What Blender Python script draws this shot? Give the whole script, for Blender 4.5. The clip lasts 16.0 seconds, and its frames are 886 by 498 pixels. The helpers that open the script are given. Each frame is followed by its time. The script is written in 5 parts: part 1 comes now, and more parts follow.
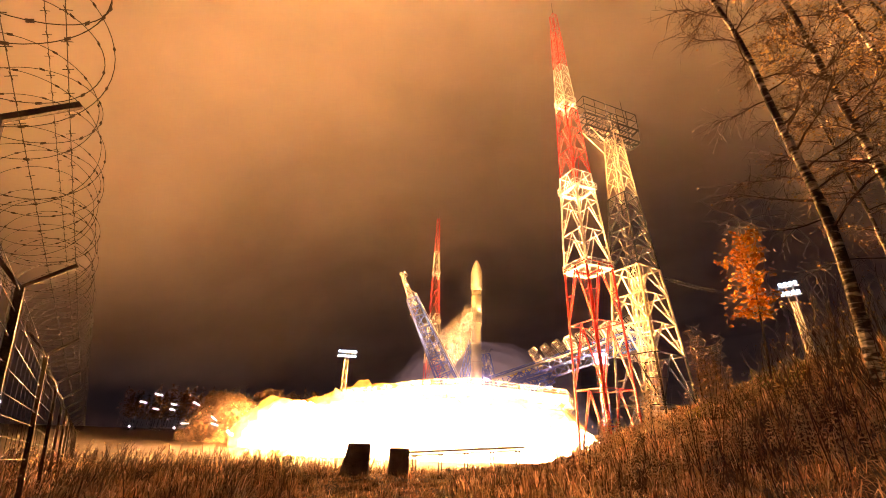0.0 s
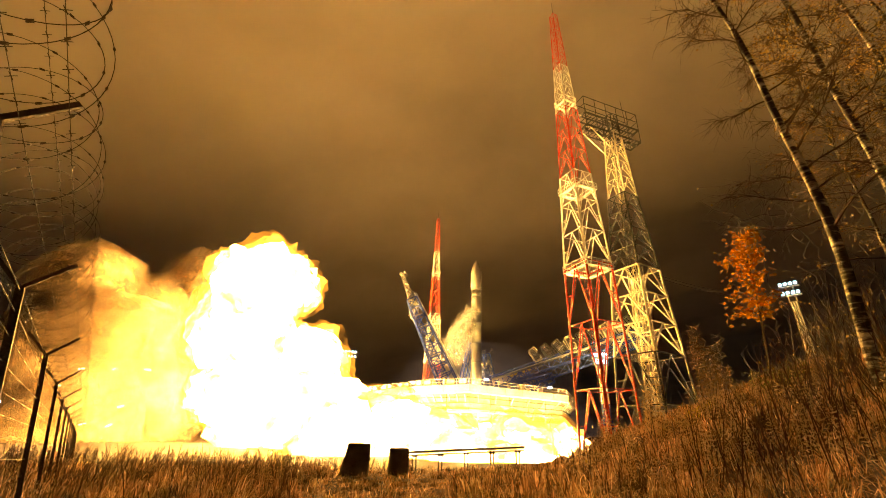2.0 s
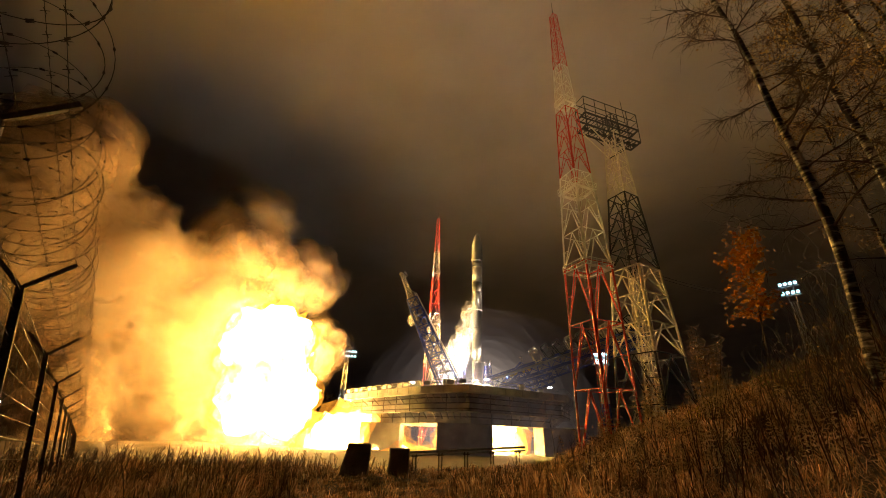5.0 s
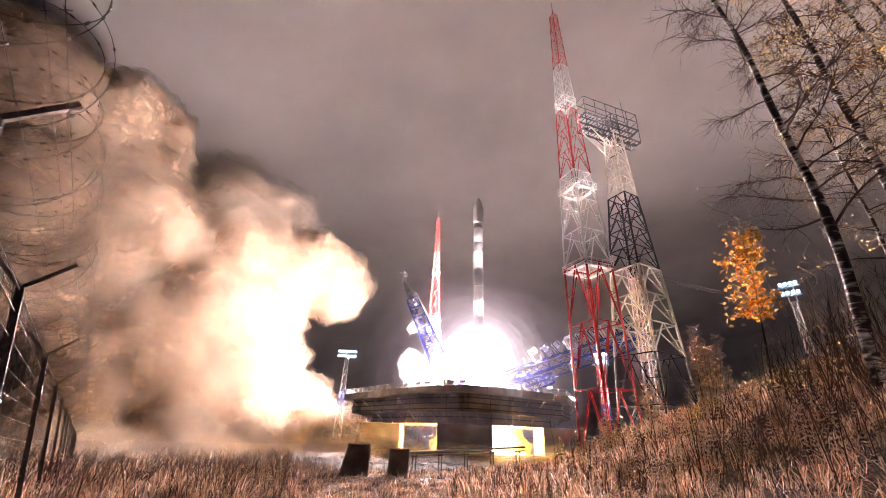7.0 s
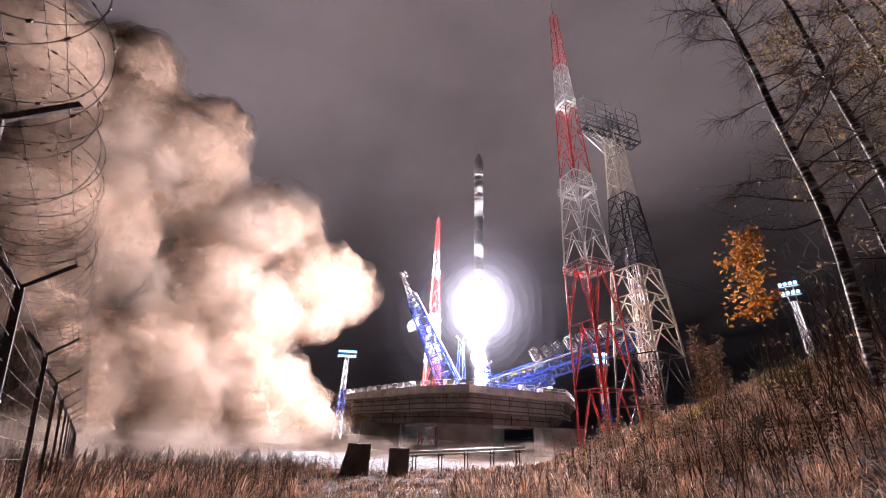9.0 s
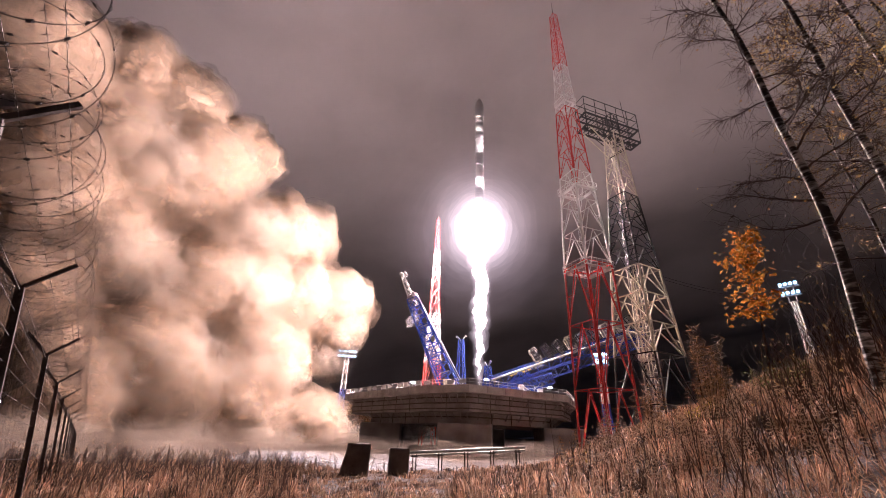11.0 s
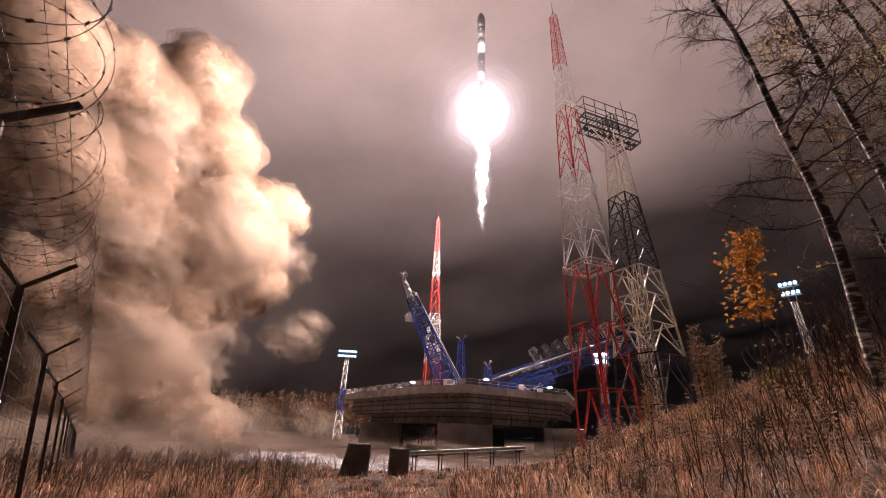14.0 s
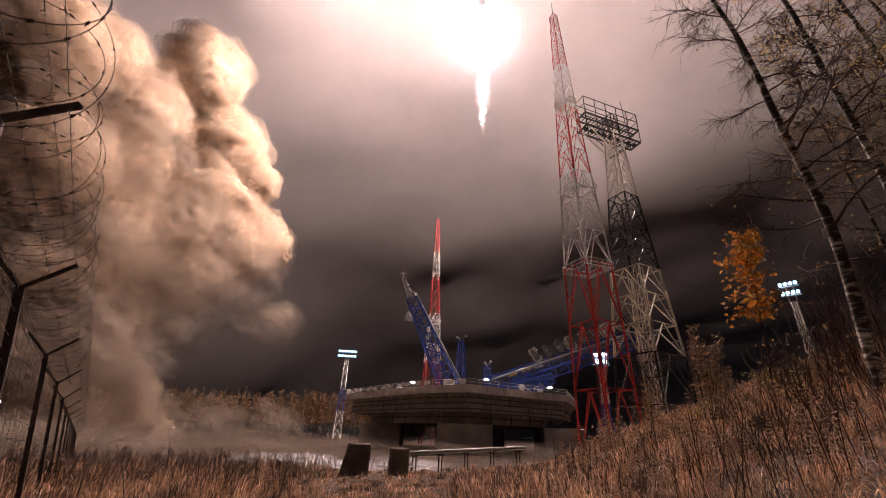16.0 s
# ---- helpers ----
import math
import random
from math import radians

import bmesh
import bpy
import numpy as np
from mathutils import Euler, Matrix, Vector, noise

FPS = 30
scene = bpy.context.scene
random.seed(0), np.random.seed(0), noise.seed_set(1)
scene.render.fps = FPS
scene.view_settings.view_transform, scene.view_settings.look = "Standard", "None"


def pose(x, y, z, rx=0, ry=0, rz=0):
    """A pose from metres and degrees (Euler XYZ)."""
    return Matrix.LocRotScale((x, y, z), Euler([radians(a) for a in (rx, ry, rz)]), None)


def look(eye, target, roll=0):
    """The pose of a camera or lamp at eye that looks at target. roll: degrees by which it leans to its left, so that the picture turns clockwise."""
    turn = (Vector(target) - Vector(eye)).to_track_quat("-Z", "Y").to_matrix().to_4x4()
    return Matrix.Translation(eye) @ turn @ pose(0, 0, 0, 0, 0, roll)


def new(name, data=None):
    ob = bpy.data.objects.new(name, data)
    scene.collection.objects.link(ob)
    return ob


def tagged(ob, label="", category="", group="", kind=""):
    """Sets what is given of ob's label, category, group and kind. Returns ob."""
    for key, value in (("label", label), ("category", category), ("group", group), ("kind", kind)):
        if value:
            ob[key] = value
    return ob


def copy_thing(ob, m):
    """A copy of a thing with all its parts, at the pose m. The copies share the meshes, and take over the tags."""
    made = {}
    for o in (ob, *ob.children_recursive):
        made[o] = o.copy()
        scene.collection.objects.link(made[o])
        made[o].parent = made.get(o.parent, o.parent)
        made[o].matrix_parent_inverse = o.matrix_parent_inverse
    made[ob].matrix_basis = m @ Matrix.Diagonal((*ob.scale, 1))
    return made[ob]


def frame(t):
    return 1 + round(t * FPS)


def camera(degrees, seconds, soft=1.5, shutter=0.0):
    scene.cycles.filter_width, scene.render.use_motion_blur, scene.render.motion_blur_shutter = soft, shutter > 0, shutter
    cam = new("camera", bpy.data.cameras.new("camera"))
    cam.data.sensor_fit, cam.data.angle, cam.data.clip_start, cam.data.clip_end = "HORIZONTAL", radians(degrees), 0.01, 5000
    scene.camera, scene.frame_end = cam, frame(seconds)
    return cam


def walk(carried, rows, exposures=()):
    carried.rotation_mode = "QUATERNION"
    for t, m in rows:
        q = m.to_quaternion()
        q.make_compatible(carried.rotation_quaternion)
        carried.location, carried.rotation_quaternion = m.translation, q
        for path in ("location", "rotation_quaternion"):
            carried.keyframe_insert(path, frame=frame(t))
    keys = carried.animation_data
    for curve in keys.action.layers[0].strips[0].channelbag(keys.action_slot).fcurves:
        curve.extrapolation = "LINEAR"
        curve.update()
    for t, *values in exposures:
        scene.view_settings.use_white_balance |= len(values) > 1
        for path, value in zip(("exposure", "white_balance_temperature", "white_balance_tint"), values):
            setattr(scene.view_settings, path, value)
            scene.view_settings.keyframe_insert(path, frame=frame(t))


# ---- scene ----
# ---------------------------------------------------------------- camera
cam = camera(95, 16.0, 0.55)
EYE = (0.0, 0.0, 3.2)
AIM = look(EYE, (0.0, math.cos(radians(24.6)), 3.2 + math.sin(radians(24.6))), 2.2)
walk(cam, [(0, AIM), (16, AIM)], [
    (0.0, 2.9, 7100, 42), (0.6, 2.1, 7500, 30), (1.5, 1.35, 8000, 8), (2.5, 0.6, 8000, -2), (3.5, -0.1, 7800, -8), (4.2, -0.2, 7600, -8), (6.3, 2.15, 6150, 16),
    (7.0, 2.2, 5950, 18), (8.0, 1.25, 5500, 14), (9.0, 0.85, 5100, 14), (11.5, 0.97, 5800, 24), (12.5, 1.07, 5800, 24), (14.0, 1.25, 6000, 20), (16.0, 1.38, 6100, 18)])
scene.cycles.transparent_max_bounces = 90

# ---------------------------------------------------------------- night sky
world = bpy.data.worlds.new("night")
scene.world = world
world.use_nodes = True
world.node_tree.nodes["Background"].inputs[0].default_value = (0.35, 0.32, 0.40, 1)
world.node_tree.nodes["Background"].inputs[1].default_value = 0.01


# ---------------------------------------------------------------- materials
def ramp_colour(c, k):
    return tuple(min(1.0, v * k) for v in c) + (1,)


def surface(name, colour, rough=0.6, metal=0.0, scale=3.0, spread=0.35, bump=0.3, fine=40.0, per_object=0.0, coords="Object", dirt=None):
    """A two-scale noisy surface: stains at 1/scale m, grain at 1/fine m."""
    m = bpy.data.materials.new(name)
    m.use_nodes = True
    nt = m.node_tree
    b = nt.nodes["Principled BSDF"]
    tc = nt.nodes.new("ShaderNodeTexCoord")
    big, small = nt.nodes.new("ShaderNodeTexNoise"), nt.nodes.new("ShaderNodeTexNoise")
    big.inputs["Scale"].default_value, small.inputs["Scale"].default_value = scale, fine
    big.inputs["Detail"].default_value, small.inputs["Detail"].default_value = 5, 4
    for n in (big, small):
        nt.links.new(tc.outputs[coords], n.inputs["Vector"])
    mix = nt.nodes.new("ShaderNodeMix")
    mix.data_type = "FLOAT"
    mix.inputs[0].default_value = 0.4
    nt.links.new(big.outputs[0], mix.inputs[2])
    nt.links.new(small.outputs[0], mix.inputs[3])
    cr = nt.nodes.new("ShaderNodeValToRGB")
    cr.color_ramp.elements[0].position, cr.color_ramp.elements[1].position = 0.3, 0.7
    cr.color_ramp.elements[0].color = ramp_colour(dirt or colour, 1 - spread)
    cr.color_ramp.elements[1].color = ramp_colour(colour, 1 + spread)
    nt.links.new(mix.outputs[0], cr.inputs[0])
    out = cr.outputs[0]
    if per_object:
        info, hsv, mr = nt.nodes.new("ShaderNodeObjectInfo"), nt.nodes.new("ShaderNodeHueSaturation"), nt.nodes.new("ShaderNodeMapRange")
        mr.inputs[3].default_value, mr.inputs[4].default_value = 1 - per_object, 1 + per_object
        nt.links.new(info.outputs["Random"], mr.inputs[0])
        nt.links.new(mr.outputs[0], hsv.inputs["Value"])
        nt.links.new(out, hsv.inputs["Color"])
        out = hsv.outputs[0]
    nt.links.new(out, b.inputs["Base Color"])
    b.inputs["Roughness"].default_value, b.inputs["Metallic"].default_value = rough, metal
    if bump:
        bp = nt.nodes.new("ShaderNodeBump")
        bp.inputs["Strength"].default_value, bp.inputs["Distance"].default_value = bump, 0.05
        nt.links.new(small.outputs[0], bp.inputs["Height"])
        nt.links.new(bp.outputs[0], b.inputs["Normal"])
    return m


def strands(name, colours, rough=0.8, through_light=0.25):
    """Dry stalks and leaves: colour varies from strand to strand."""
    m = bpy.data.materials.new(name)
    m.use_nodes = True
    nt = m.node_tree
    b = nt.nodes["Principled BSDF"]
    geo, cr = nt.nodes.new("ShaderNodeNewGeometry"), nt.nodes.new("ShaderNodeValToRGB")
    els = cr.color_ramp.elements
    els[0].color, els[1].color = (*colours[0], 1), (*colours[-1], 1)
    for i, c in enumerate(colours[1:-1]):
        els.new((i + 1) / (len(colours) - 1)).color = (*c, 1)
    nt.links.new(geo.outputs["Random Per Island"], cr.inputs[0])
    nt.links.new(cr.outputs[0], b.inputs["Base Color"])
    b.inputs["Roughness"].default_value = rough
    tr, mx = nt.nodes.new("ShaderNodeBsdfTranslucent"), nt.nodes.new("ShaderNodeMixShader")
    nt.links.new(cr.outputs[0], tr.inputs[0])
    mx.inputs[0].default_value = through_light
    nt.links.new(b.outputs[0], mx.inputs[1])
    nt.links.new(tr.outputs[0], mx.inputs[2])
    nt.links.new(mx.outputs[0], nt.nodes["Material Output"].inputs[0])
    return m


def patchy(m):
    """Paints dark shaded gaps and pale lit patches over the strands of a material."""
    nt = m.node_tree
    tc, n, mr = nt.nodes.new("ShaderNodeTexCoord"), nt.nodes.new("ShaderNodeTexNoise"), nt.nodes.new("ShaderNodeMapRange")
    n.inputs["Scale"].default_value, n.inputs["Detail"].default_value = 1.8, 8
    nt.links.new(tc.outputs["Object"], n.inputs["Vector"])
    mr.inputs[1].default_value, mr.inputs[2].default_value, mr.inputs[3].default_value, mr.inputs[4].default_value = 0.36, 0.64, 0.12, 1.75
    nt.links.new(n.outputs[0], mr.inputs[0])
    for node in [x for x in nt.nodes if x.type in ("BSDF_PRINCIPLED", "BSDF_TRANSLUCENT")]:
        socket = node.inputs["Base Color"] if node.type == "BSDF_PRINCIPLED" else node.inputs["Color"]
        source = socket.links[0].from_socket
        hsv = nt.nodes.new("ShaderNodeHueSaturation")
        nt.links.new(mr.outputs[0], hsv.inputs["Value"])
        nt.links.new(source, hsv.inputs["Color"])
        nt.links.new(hsv.outputs[0], socket)
    return m


def glow(name, colour, strength, patchy=0.0, scale=0.3, cool=None):
    m = bpy.data.materials.new(name)
    m.use_nodes = True
    nt = m.node_tree
    nt.nodes.remove(nt.nodes["Principled BSDF"])
    e = nt.nodes.new("ShaderNodeEmission")
    e.inputs[0].default_value, e.inputs[1].default_value = (*colour, 1), strength
    if patchy:
        tc, n, cr = nt.nodes.new("ShaderNodeTexCoord"), nt.nodes.new("ShaderNodeTexNoise"), nt.nodes.new("ShaderNodeValToRGB")
        n.inputs["Scale"].default_value, n.inputs["Detail"].default_value = scale, 6
        nt.links.new(tc.outputs["Object"], n.inputs["Vector"])
        cr.color_ramp.elements[0].position, cr.color_ramp.elements[1].position = 0.35, 0.6
        cr.color_ramp.elements[0].color, cr.color_ramp.elements[1].color = (*(cool or colour), 1), (*colour, 1)
        nt.links.new(n.outputs[0], cr.inputs[0])
        nt.links.new(cr.outputs[0], e.inputs[0])
    nt.links.new(e.outputs[0], nt.nodes["Material Output"].inputs[0])
    return m


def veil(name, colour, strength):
    """Sheer shell of bloom: lets light through and adds a little of its own."""
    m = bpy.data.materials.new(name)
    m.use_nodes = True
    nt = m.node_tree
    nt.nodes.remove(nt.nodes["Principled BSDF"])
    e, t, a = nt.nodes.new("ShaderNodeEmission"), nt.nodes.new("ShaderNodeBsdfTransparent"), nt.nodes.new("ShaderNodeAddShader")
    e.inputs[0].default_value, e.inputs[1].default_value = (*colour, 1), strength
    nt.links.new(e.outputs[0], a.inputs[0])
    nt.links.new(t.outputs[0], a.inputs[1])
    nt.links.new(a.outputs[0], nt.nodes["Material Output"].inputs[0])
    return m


def vapour(name, colour, density=1.0, scale=0.12, thin=0.35, thick=0.75, rounded=0.0):
    """Smoke or mist: a soft diffuse body; density below 1 lets the distance through in patches. rounded: how far the light
    falls on the billow as one ball instead of on each of its folds, as it does where it scatters deep into smoke."""
    m = bpy.data.materials.new(name)
    m.use_nodes = True
    nt = m.node_tree
    nt.nodes.remove(nt.nodes["Principled BSDF"])
    d, tl, mx = nt.nodes.new("ShaderNodeBsdfDiffuse"), nt.nodes.new("ShaderNodeBsdfTranslucent"), nt.nodes.new("ShaderNodeMixShader")
    tc, n = nt.nodes.new("ShaderNodeTexCoord"), nt.nodes.new("ShaderNodeTexNoise")
    n.inputs["Scale"].default_value, n.inputs["Detail"].default_value = scale, 6
    nt.links.new(tc.outputs["Object"], n.inputs["Vector"])
    cr = nt.nodes.new("ShaderNodeValToRGB")
    cr.color_ramp.elements[0].position, cr.color_ramp.elements[1].position = 0.3, 0.7
    cr.color_ramp.elements[0].color, cr.color_ramp.elements[1].color = ramp_colour(colour, 0.82), ramp_colour(colour, 1.1)
    nt.links.new(n.outputs[0], cr.inputs[0])
    for s in (d, tl):
        nt.links.new(cr.outputs[0], s.inputs[0])
    if rounded:
        geo, unit, turn, blend = nt.nodes.new("ShaderNodeNewGeometry"), nt.nodes.new("ShaderNodeVectorMath"), nt.nodes.new("ShaderNodeVectorTransform"), nt.nodes.new("ShaderNodeMix")
        unit.operation = "NORMALIZE"
        turn.vector_type, turn.convert_from, turn.convert_to = "NORMAL", "OBJECT", "WORLD"
        blend.data_type = "VECTOR"
        blend.inputs[0].default_value = rounded
        nt.links.new(tc.outputs["Object"], unit.inputs[0])
        nt.links.new(unit.outputs[0], turn.inputs[0])
        nt.links.new(geo.outputs["Normal"], blend.inputs[4])
        nt.links.new(turn.outputs[0], blend.inputs[5])
        for s in (d, tl):
            nt.links.new(blend.outputs[1], s.inputs["Normal"])
    mx.inputs[0].default_value = 0.5
    nt.links.new(d.outputs[0], mx.inputs[1])
    nt.links.new(tl.outputs[0], mx.inputs[2])
    out = mx.outputs[0]
    if density < 1:
        t, m2, mr = nt.nodes.new("ShaderNodeBsdfTransparent"), nt.nodes.new("ShaderNodeMixShader"), nt.nodes.new("ShaderNodeMapRange")
        mr.inputs[1].default_value, mr.inputs[2].default_value = thin, thick
        mr.inputs[3].default_value, mr.inputs[4].default_value = 0.0, density
        nt.links.new(n.outputs[0], mr.inputs[0])
        nt.links.new(mr.outputs[0], m2.inputs[0])
        nt.links.new(t.outputs[0], m2.inputs[1])
        nt.links.new(out, m2.inputs[2])
        out = m2.outputs[0]
    nt.links.new(out, nt.nodes["Material Output"].inputs[0])
    return m


def vapour_glow(name, colour, strength, density, scale):
    """Burning gas with holes: glows where it is thick, clear where it is thin."""
    m = bpy.data.materials.new(name)
    m.use_nodes = True
    nt = m.node_tree
    nt.nodes.remove(nt.nodes["Principled BSDF"])
    e, t, mx = nt.nodes.new("ShaderNodeEmission"), nt.nodes.new("ShaderNodeBsdfTransparent"), nt.nodes.new("ShaderNodeMixShader")
    tc, n, mr = nt.nodes.new("ShaderNodeTexCoord"), nt.nodes.new("ShaderNodeTexNoise"), nt.nodes.new("ShaderNodeMapRange")
    n.inputs["Scale"].default_value, n.inputs["Detail"].default_value = scale, 6
    nt.links.new(tc.outputs["Object"], n.inputs["Vector"])
    mr.inputs[1].default_value, mr.inputs[2].default_value, mr.inputs[4].default_value = 0.35, 0.7, density
    nt.links.new(n.outputs[0], mr.inputs[0])
    e.inputs[0].default_value, e.inputs[1].default_value = (*colour, 1), strength
    nt.links.new(mr.outputs[0], mx.inputs[0])
    nt.links.new(t.outputs[0], mx.inputs[1])
    nt.links.new(e.outputs[0], mx.inputs[2])
    nt.links.new(mx.outputs[0], nt.nodes["Material Output"].inputs[0])
    return m


def birch_skin():
    """White birch bark: dark cross scars and blackened patches, widened as painted unlit shade."""
    m = surface("birch_bark", (0.62, 0.58, 0.52), 0.75, scale=3, fine=30, spread=0.2, bump=0.5)
    nt = m.node_tree
    b = nt.nodes["Principled BSDF"]
    base = b.inputs["Base Color"].links[0].from_socket
    tc, mp, n, patch = nt.nodes.new("ShaderNodeTexCoord"), nt.nodes.new("ShaderNodeMapping"), nt.nodes.new("ShaderNodeTexNoise"), nt.nodes.new("ShaderNodeTexNoise")
    mp.inputs["Scale"].default_value = (2.2, 2.2, 9.0)
    n.inputs["Scale"].default_value, n.inputs["Detail"].default_value = 1.6, 5
    patch.inputs["Scale"].default_value, patch.inputs["Detail"].default_value = 1.3, 3
    nt.links.new(tc.outputs["Object"], mp.inputs["Vector"])
    nt.links.new(mp.outputs[0], n.inputs["Vector"])
    nt.links.new(tc.outputs["Object"], patch.inputs["Vector"])
    add, cr, mx = nt.nodes.new("ShaderNodeMath"), nt.nodes.new("ShaderNodeValToRGB"), nt.nodes.new("ShaderNodeMix")
    nt.links.new(n.outputs[0], add.inputs[0])
    nt.links.new(patch.outputs[0], add.inputs[1])
    # low ramp widens the black: the unlit side's shade in the colour
    cr.color_ramp.elements[0].position, cr.color_ramp.elements[1].position = 0.40, 0.51
    mul = nt.nodes.new("ShaderNodeMath")
    mul.operation = "MULTIPLY"
    mul.inputs[1].default_value = 0.5
    nt.links.new(add.outputs[0], mul.inputs[0])
    nt.links.new(mul.outputs[0], cr.inputs[0])
    mx.data_type = "RGBA"
    nt.links.new(cr.outputs[0], mx.inputs[0])
    nt.links.new(base, mx.inputs[6])
    mx.inputs[7].default_value = (0.03, 0.024, 0.02, 1)
    nt.links.new(mx.outputs[2], b.inputs["Base Color"])
    return m


SOIL = surface("soil", (0.055, 0.036, 0.024), 0.95, scale=0.4, fine=9, spread=0.5, bump=0.8)
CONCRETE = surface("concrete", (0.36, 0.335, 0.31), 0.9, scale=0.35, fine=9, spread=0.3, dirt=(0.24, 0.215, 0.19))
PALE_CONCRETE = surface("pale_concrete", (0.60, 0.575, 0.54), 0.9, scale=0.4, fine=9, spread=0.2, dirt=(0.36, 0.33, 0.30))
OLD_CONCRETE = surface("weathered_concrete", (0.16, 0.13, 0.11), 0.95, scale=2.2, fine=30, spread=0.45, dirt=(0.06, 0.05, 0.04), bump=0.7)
STEEL_DARK = surface("dark_steel", (0.05, 0.05, 0.055), 0.55, 0.3, scale=1.0, fine=20)
STEEL = surface("galvanised_steel", (0.38, 0.38, 0.37), 0.45, 0.5, scale=4, fine=60)
RED = surface("red_paint", (0.55, 0.045, 0.035), 0.5, scale=0.8, fine=12, spread=0.3)
WHITE = surface("white_paint", (0.72, 0.72, 0.70), 0.5, scale=0.8, fine=12, spread=0.2)
CREAM = surface("cream_paint", (0.64, 0.60, 0.48), 0.55, scale=0.8, fine=12, spread=0.25)
BLACK = surface("black_paint", (0.03, 0.03, 0.032), 0.5, scale=0.8, fine=12)
BLUE = surface("blue_paint", (0.035, 0.075, 0.36), 0.45, scale=0.7, fine=12, spread=0.35)
YELLOW = surface("yellow_paint", (0.62, 0.42, 0.05), 0.5, scale=2, fine=20)
ROCKET_GREY = surface("rocket_grey", (0.42, 0.44, 0.45), 0.5, scale=0.35, fine=6, spread=0.15, bump=0.05)
ROCKET_WHITE = surface("rocket_white", (0.34, 0.34, 0.34), 0.45, scale=0.5, fine=6, spread=0.1, bump=0.05)
ROCKET_DARK = surface("rocket_dark", (0.2, 0.2, 0.2), 0.5, scale=0.5, fine=6, bump=0.05)
RUST = surface("rusty_steel", (0.06, 0.042, 0.035), 0.75, 0.2, scale=6, fine=60, spread=0.5)
WIRE = surface("old_wire", (0.028, 0.02, 0.017), 0.7, 0.0, scale=8, fine=80, spread=0.4, bump=0)
GRASS = patchy(strands("dry_grass", [(0.09, 0.045, 0.028), (0.24, 0.125, 0.07), (0.38, 0.215, 0.12), (0.50, 0.31, 0.18), (0.28, 0.14, 0.08), (0.62, 0.42, 0.26), (0.76, 0.58, 0.42)]))
LITTER = strands("fallen_leaf", [(0.36, 0.19, 0.08), (0.56, 0.40, 0.25), (0.20, 0.10, 0.045), (0.64, 0.50, 0.34)])
STALK = strands("dry_stalk", [(0.035, 0.02, 0.015), (0.09, 0.045, 0.03), (0.05, 0.028, 0.02), (0.13, 0.07, 0.045)], through_light=0.1)
PLUME_SEED = strands("dry_seed_head", [(0.40, 0.27, 0.16), (0.58, 0.43, 0.28), (0.30, 0.19, 0.11)])
ORANGE_LEAF = strands("orange_leaf", [(0.42, 0.15, 0.02), (0.50, 0.24, 0.03), (0.34, 0.10, 0.015), (0.52, 0.30, 0.05)], through_light=0.4)
DULL_LEAF = strands("dull_leaf", [(0.42, 0.26, 0.08), (0.58, 0.44, 0.18), (0.32, 0.16, 0.05), (0.66, 0.54, 0.28)], through_light=0.4)
GREEN_LEAF = strands("green_leaf", [(0.07, 0.09, 0.025), (0.12, 0.14, 0.04), (0.16, 0.15, 0.05)], through_light=0.35)
YELLOW_LEAF = strands("yellow_leaf", [(0.34, 0.26, 0.05), (0.45, 0.34, 0.08), (0.28, 0.20, 0.05)], through_light=0.35)
FOREST_LEAF = strands("forest_leaf", [(0.22, 0.10, 0.04), (0.30, 0.16, 0.06), (0.18, 0.10, 0.04), (0.12, 0.10, 0.05)], through_light=0.35)
BARK = birch_skin()
TWIG = surface("twig_bark", (0.06, 0.035, 0.028), 0.8, scale=5, fine=40, bump=0)
LAMP = glow("floodlight_lens", (0.36, 0.74, 1.0), 4.5)
SMALL_LAMP = glow("small_lamp", (0.85, 0.92, 1.0), 12)
FIRE = glow("fire", (1.0, 0.60, 0.20), 135, 1, 0.10, (1.0, 0.42, 0.08))
FLAME = glow("flame_core", (1.0, 0.76, 0.64), 1000)
TAIL = glow("flame_tail", (1.0, 0.84, 0.72), 10, 1, 0.25, (1.0, 0.66, 0.48))
# bloom of the flame as glowing shells; the tail's soft edge shares them
HALO = [veil("bloom_shell", (1.0, 0.84 - 0.004 * i, 0.77 - 0.001 * i), 0.22 * 0.825 ** i) for i in range(25)]
FIRE_SKIN = vapour_glow("fire_skin", (1.0, 0.48, 0.08), 22, 0.8, 0.2)
FIRE_HAZE = vapour_glow("fire_haze", (1.0, 0.34, 0.04), 1.2, 0.4, 0.18)
FIRE_EDGE = vapour_glow("fire_edge", (1.0, 0.40, 0.05), 3.0, 0.6, 0.25)
SMOKE = vapour("smoke", (0.76, 0.60, 0.45), 0.98, 0.07, 0.15, 0.45, 0.7)
SMOKE_SHELLS = [(k, vapour("smoke_skin", (0.76, 0.60, 0.45), a, 0.08 + 0.015 * i, 0.24, 0.7, 0.7)) for i, (k, a) in enumerate(
    ((0.78, 0.75), (0.84, 0.62), (0.90, 0.50), (0.96, 0.38), (1.02, 0.28), (1.09, 0.18)))]
WISP_SHELLS = [(k, vapour("smoke_wisp", (0.74, 0.61, 0.48), a, 0.05 + 0.015 * i, 0.38, 0.68, 0.7)) for i, (k, a) in enumerate(
    ((0.45, 0.20), (0.62, 0.17), (0.78, 0.13), (0.92, 0.09), (1.06, 0.06)))]
STEAM = vapour("steam", (0.80, 0.80, 0.80), 0.7, 0.35)
STEAM_THIN = vapour("thin_steam", (0.80, 0.80, 0.80), 0.26, 0.5)
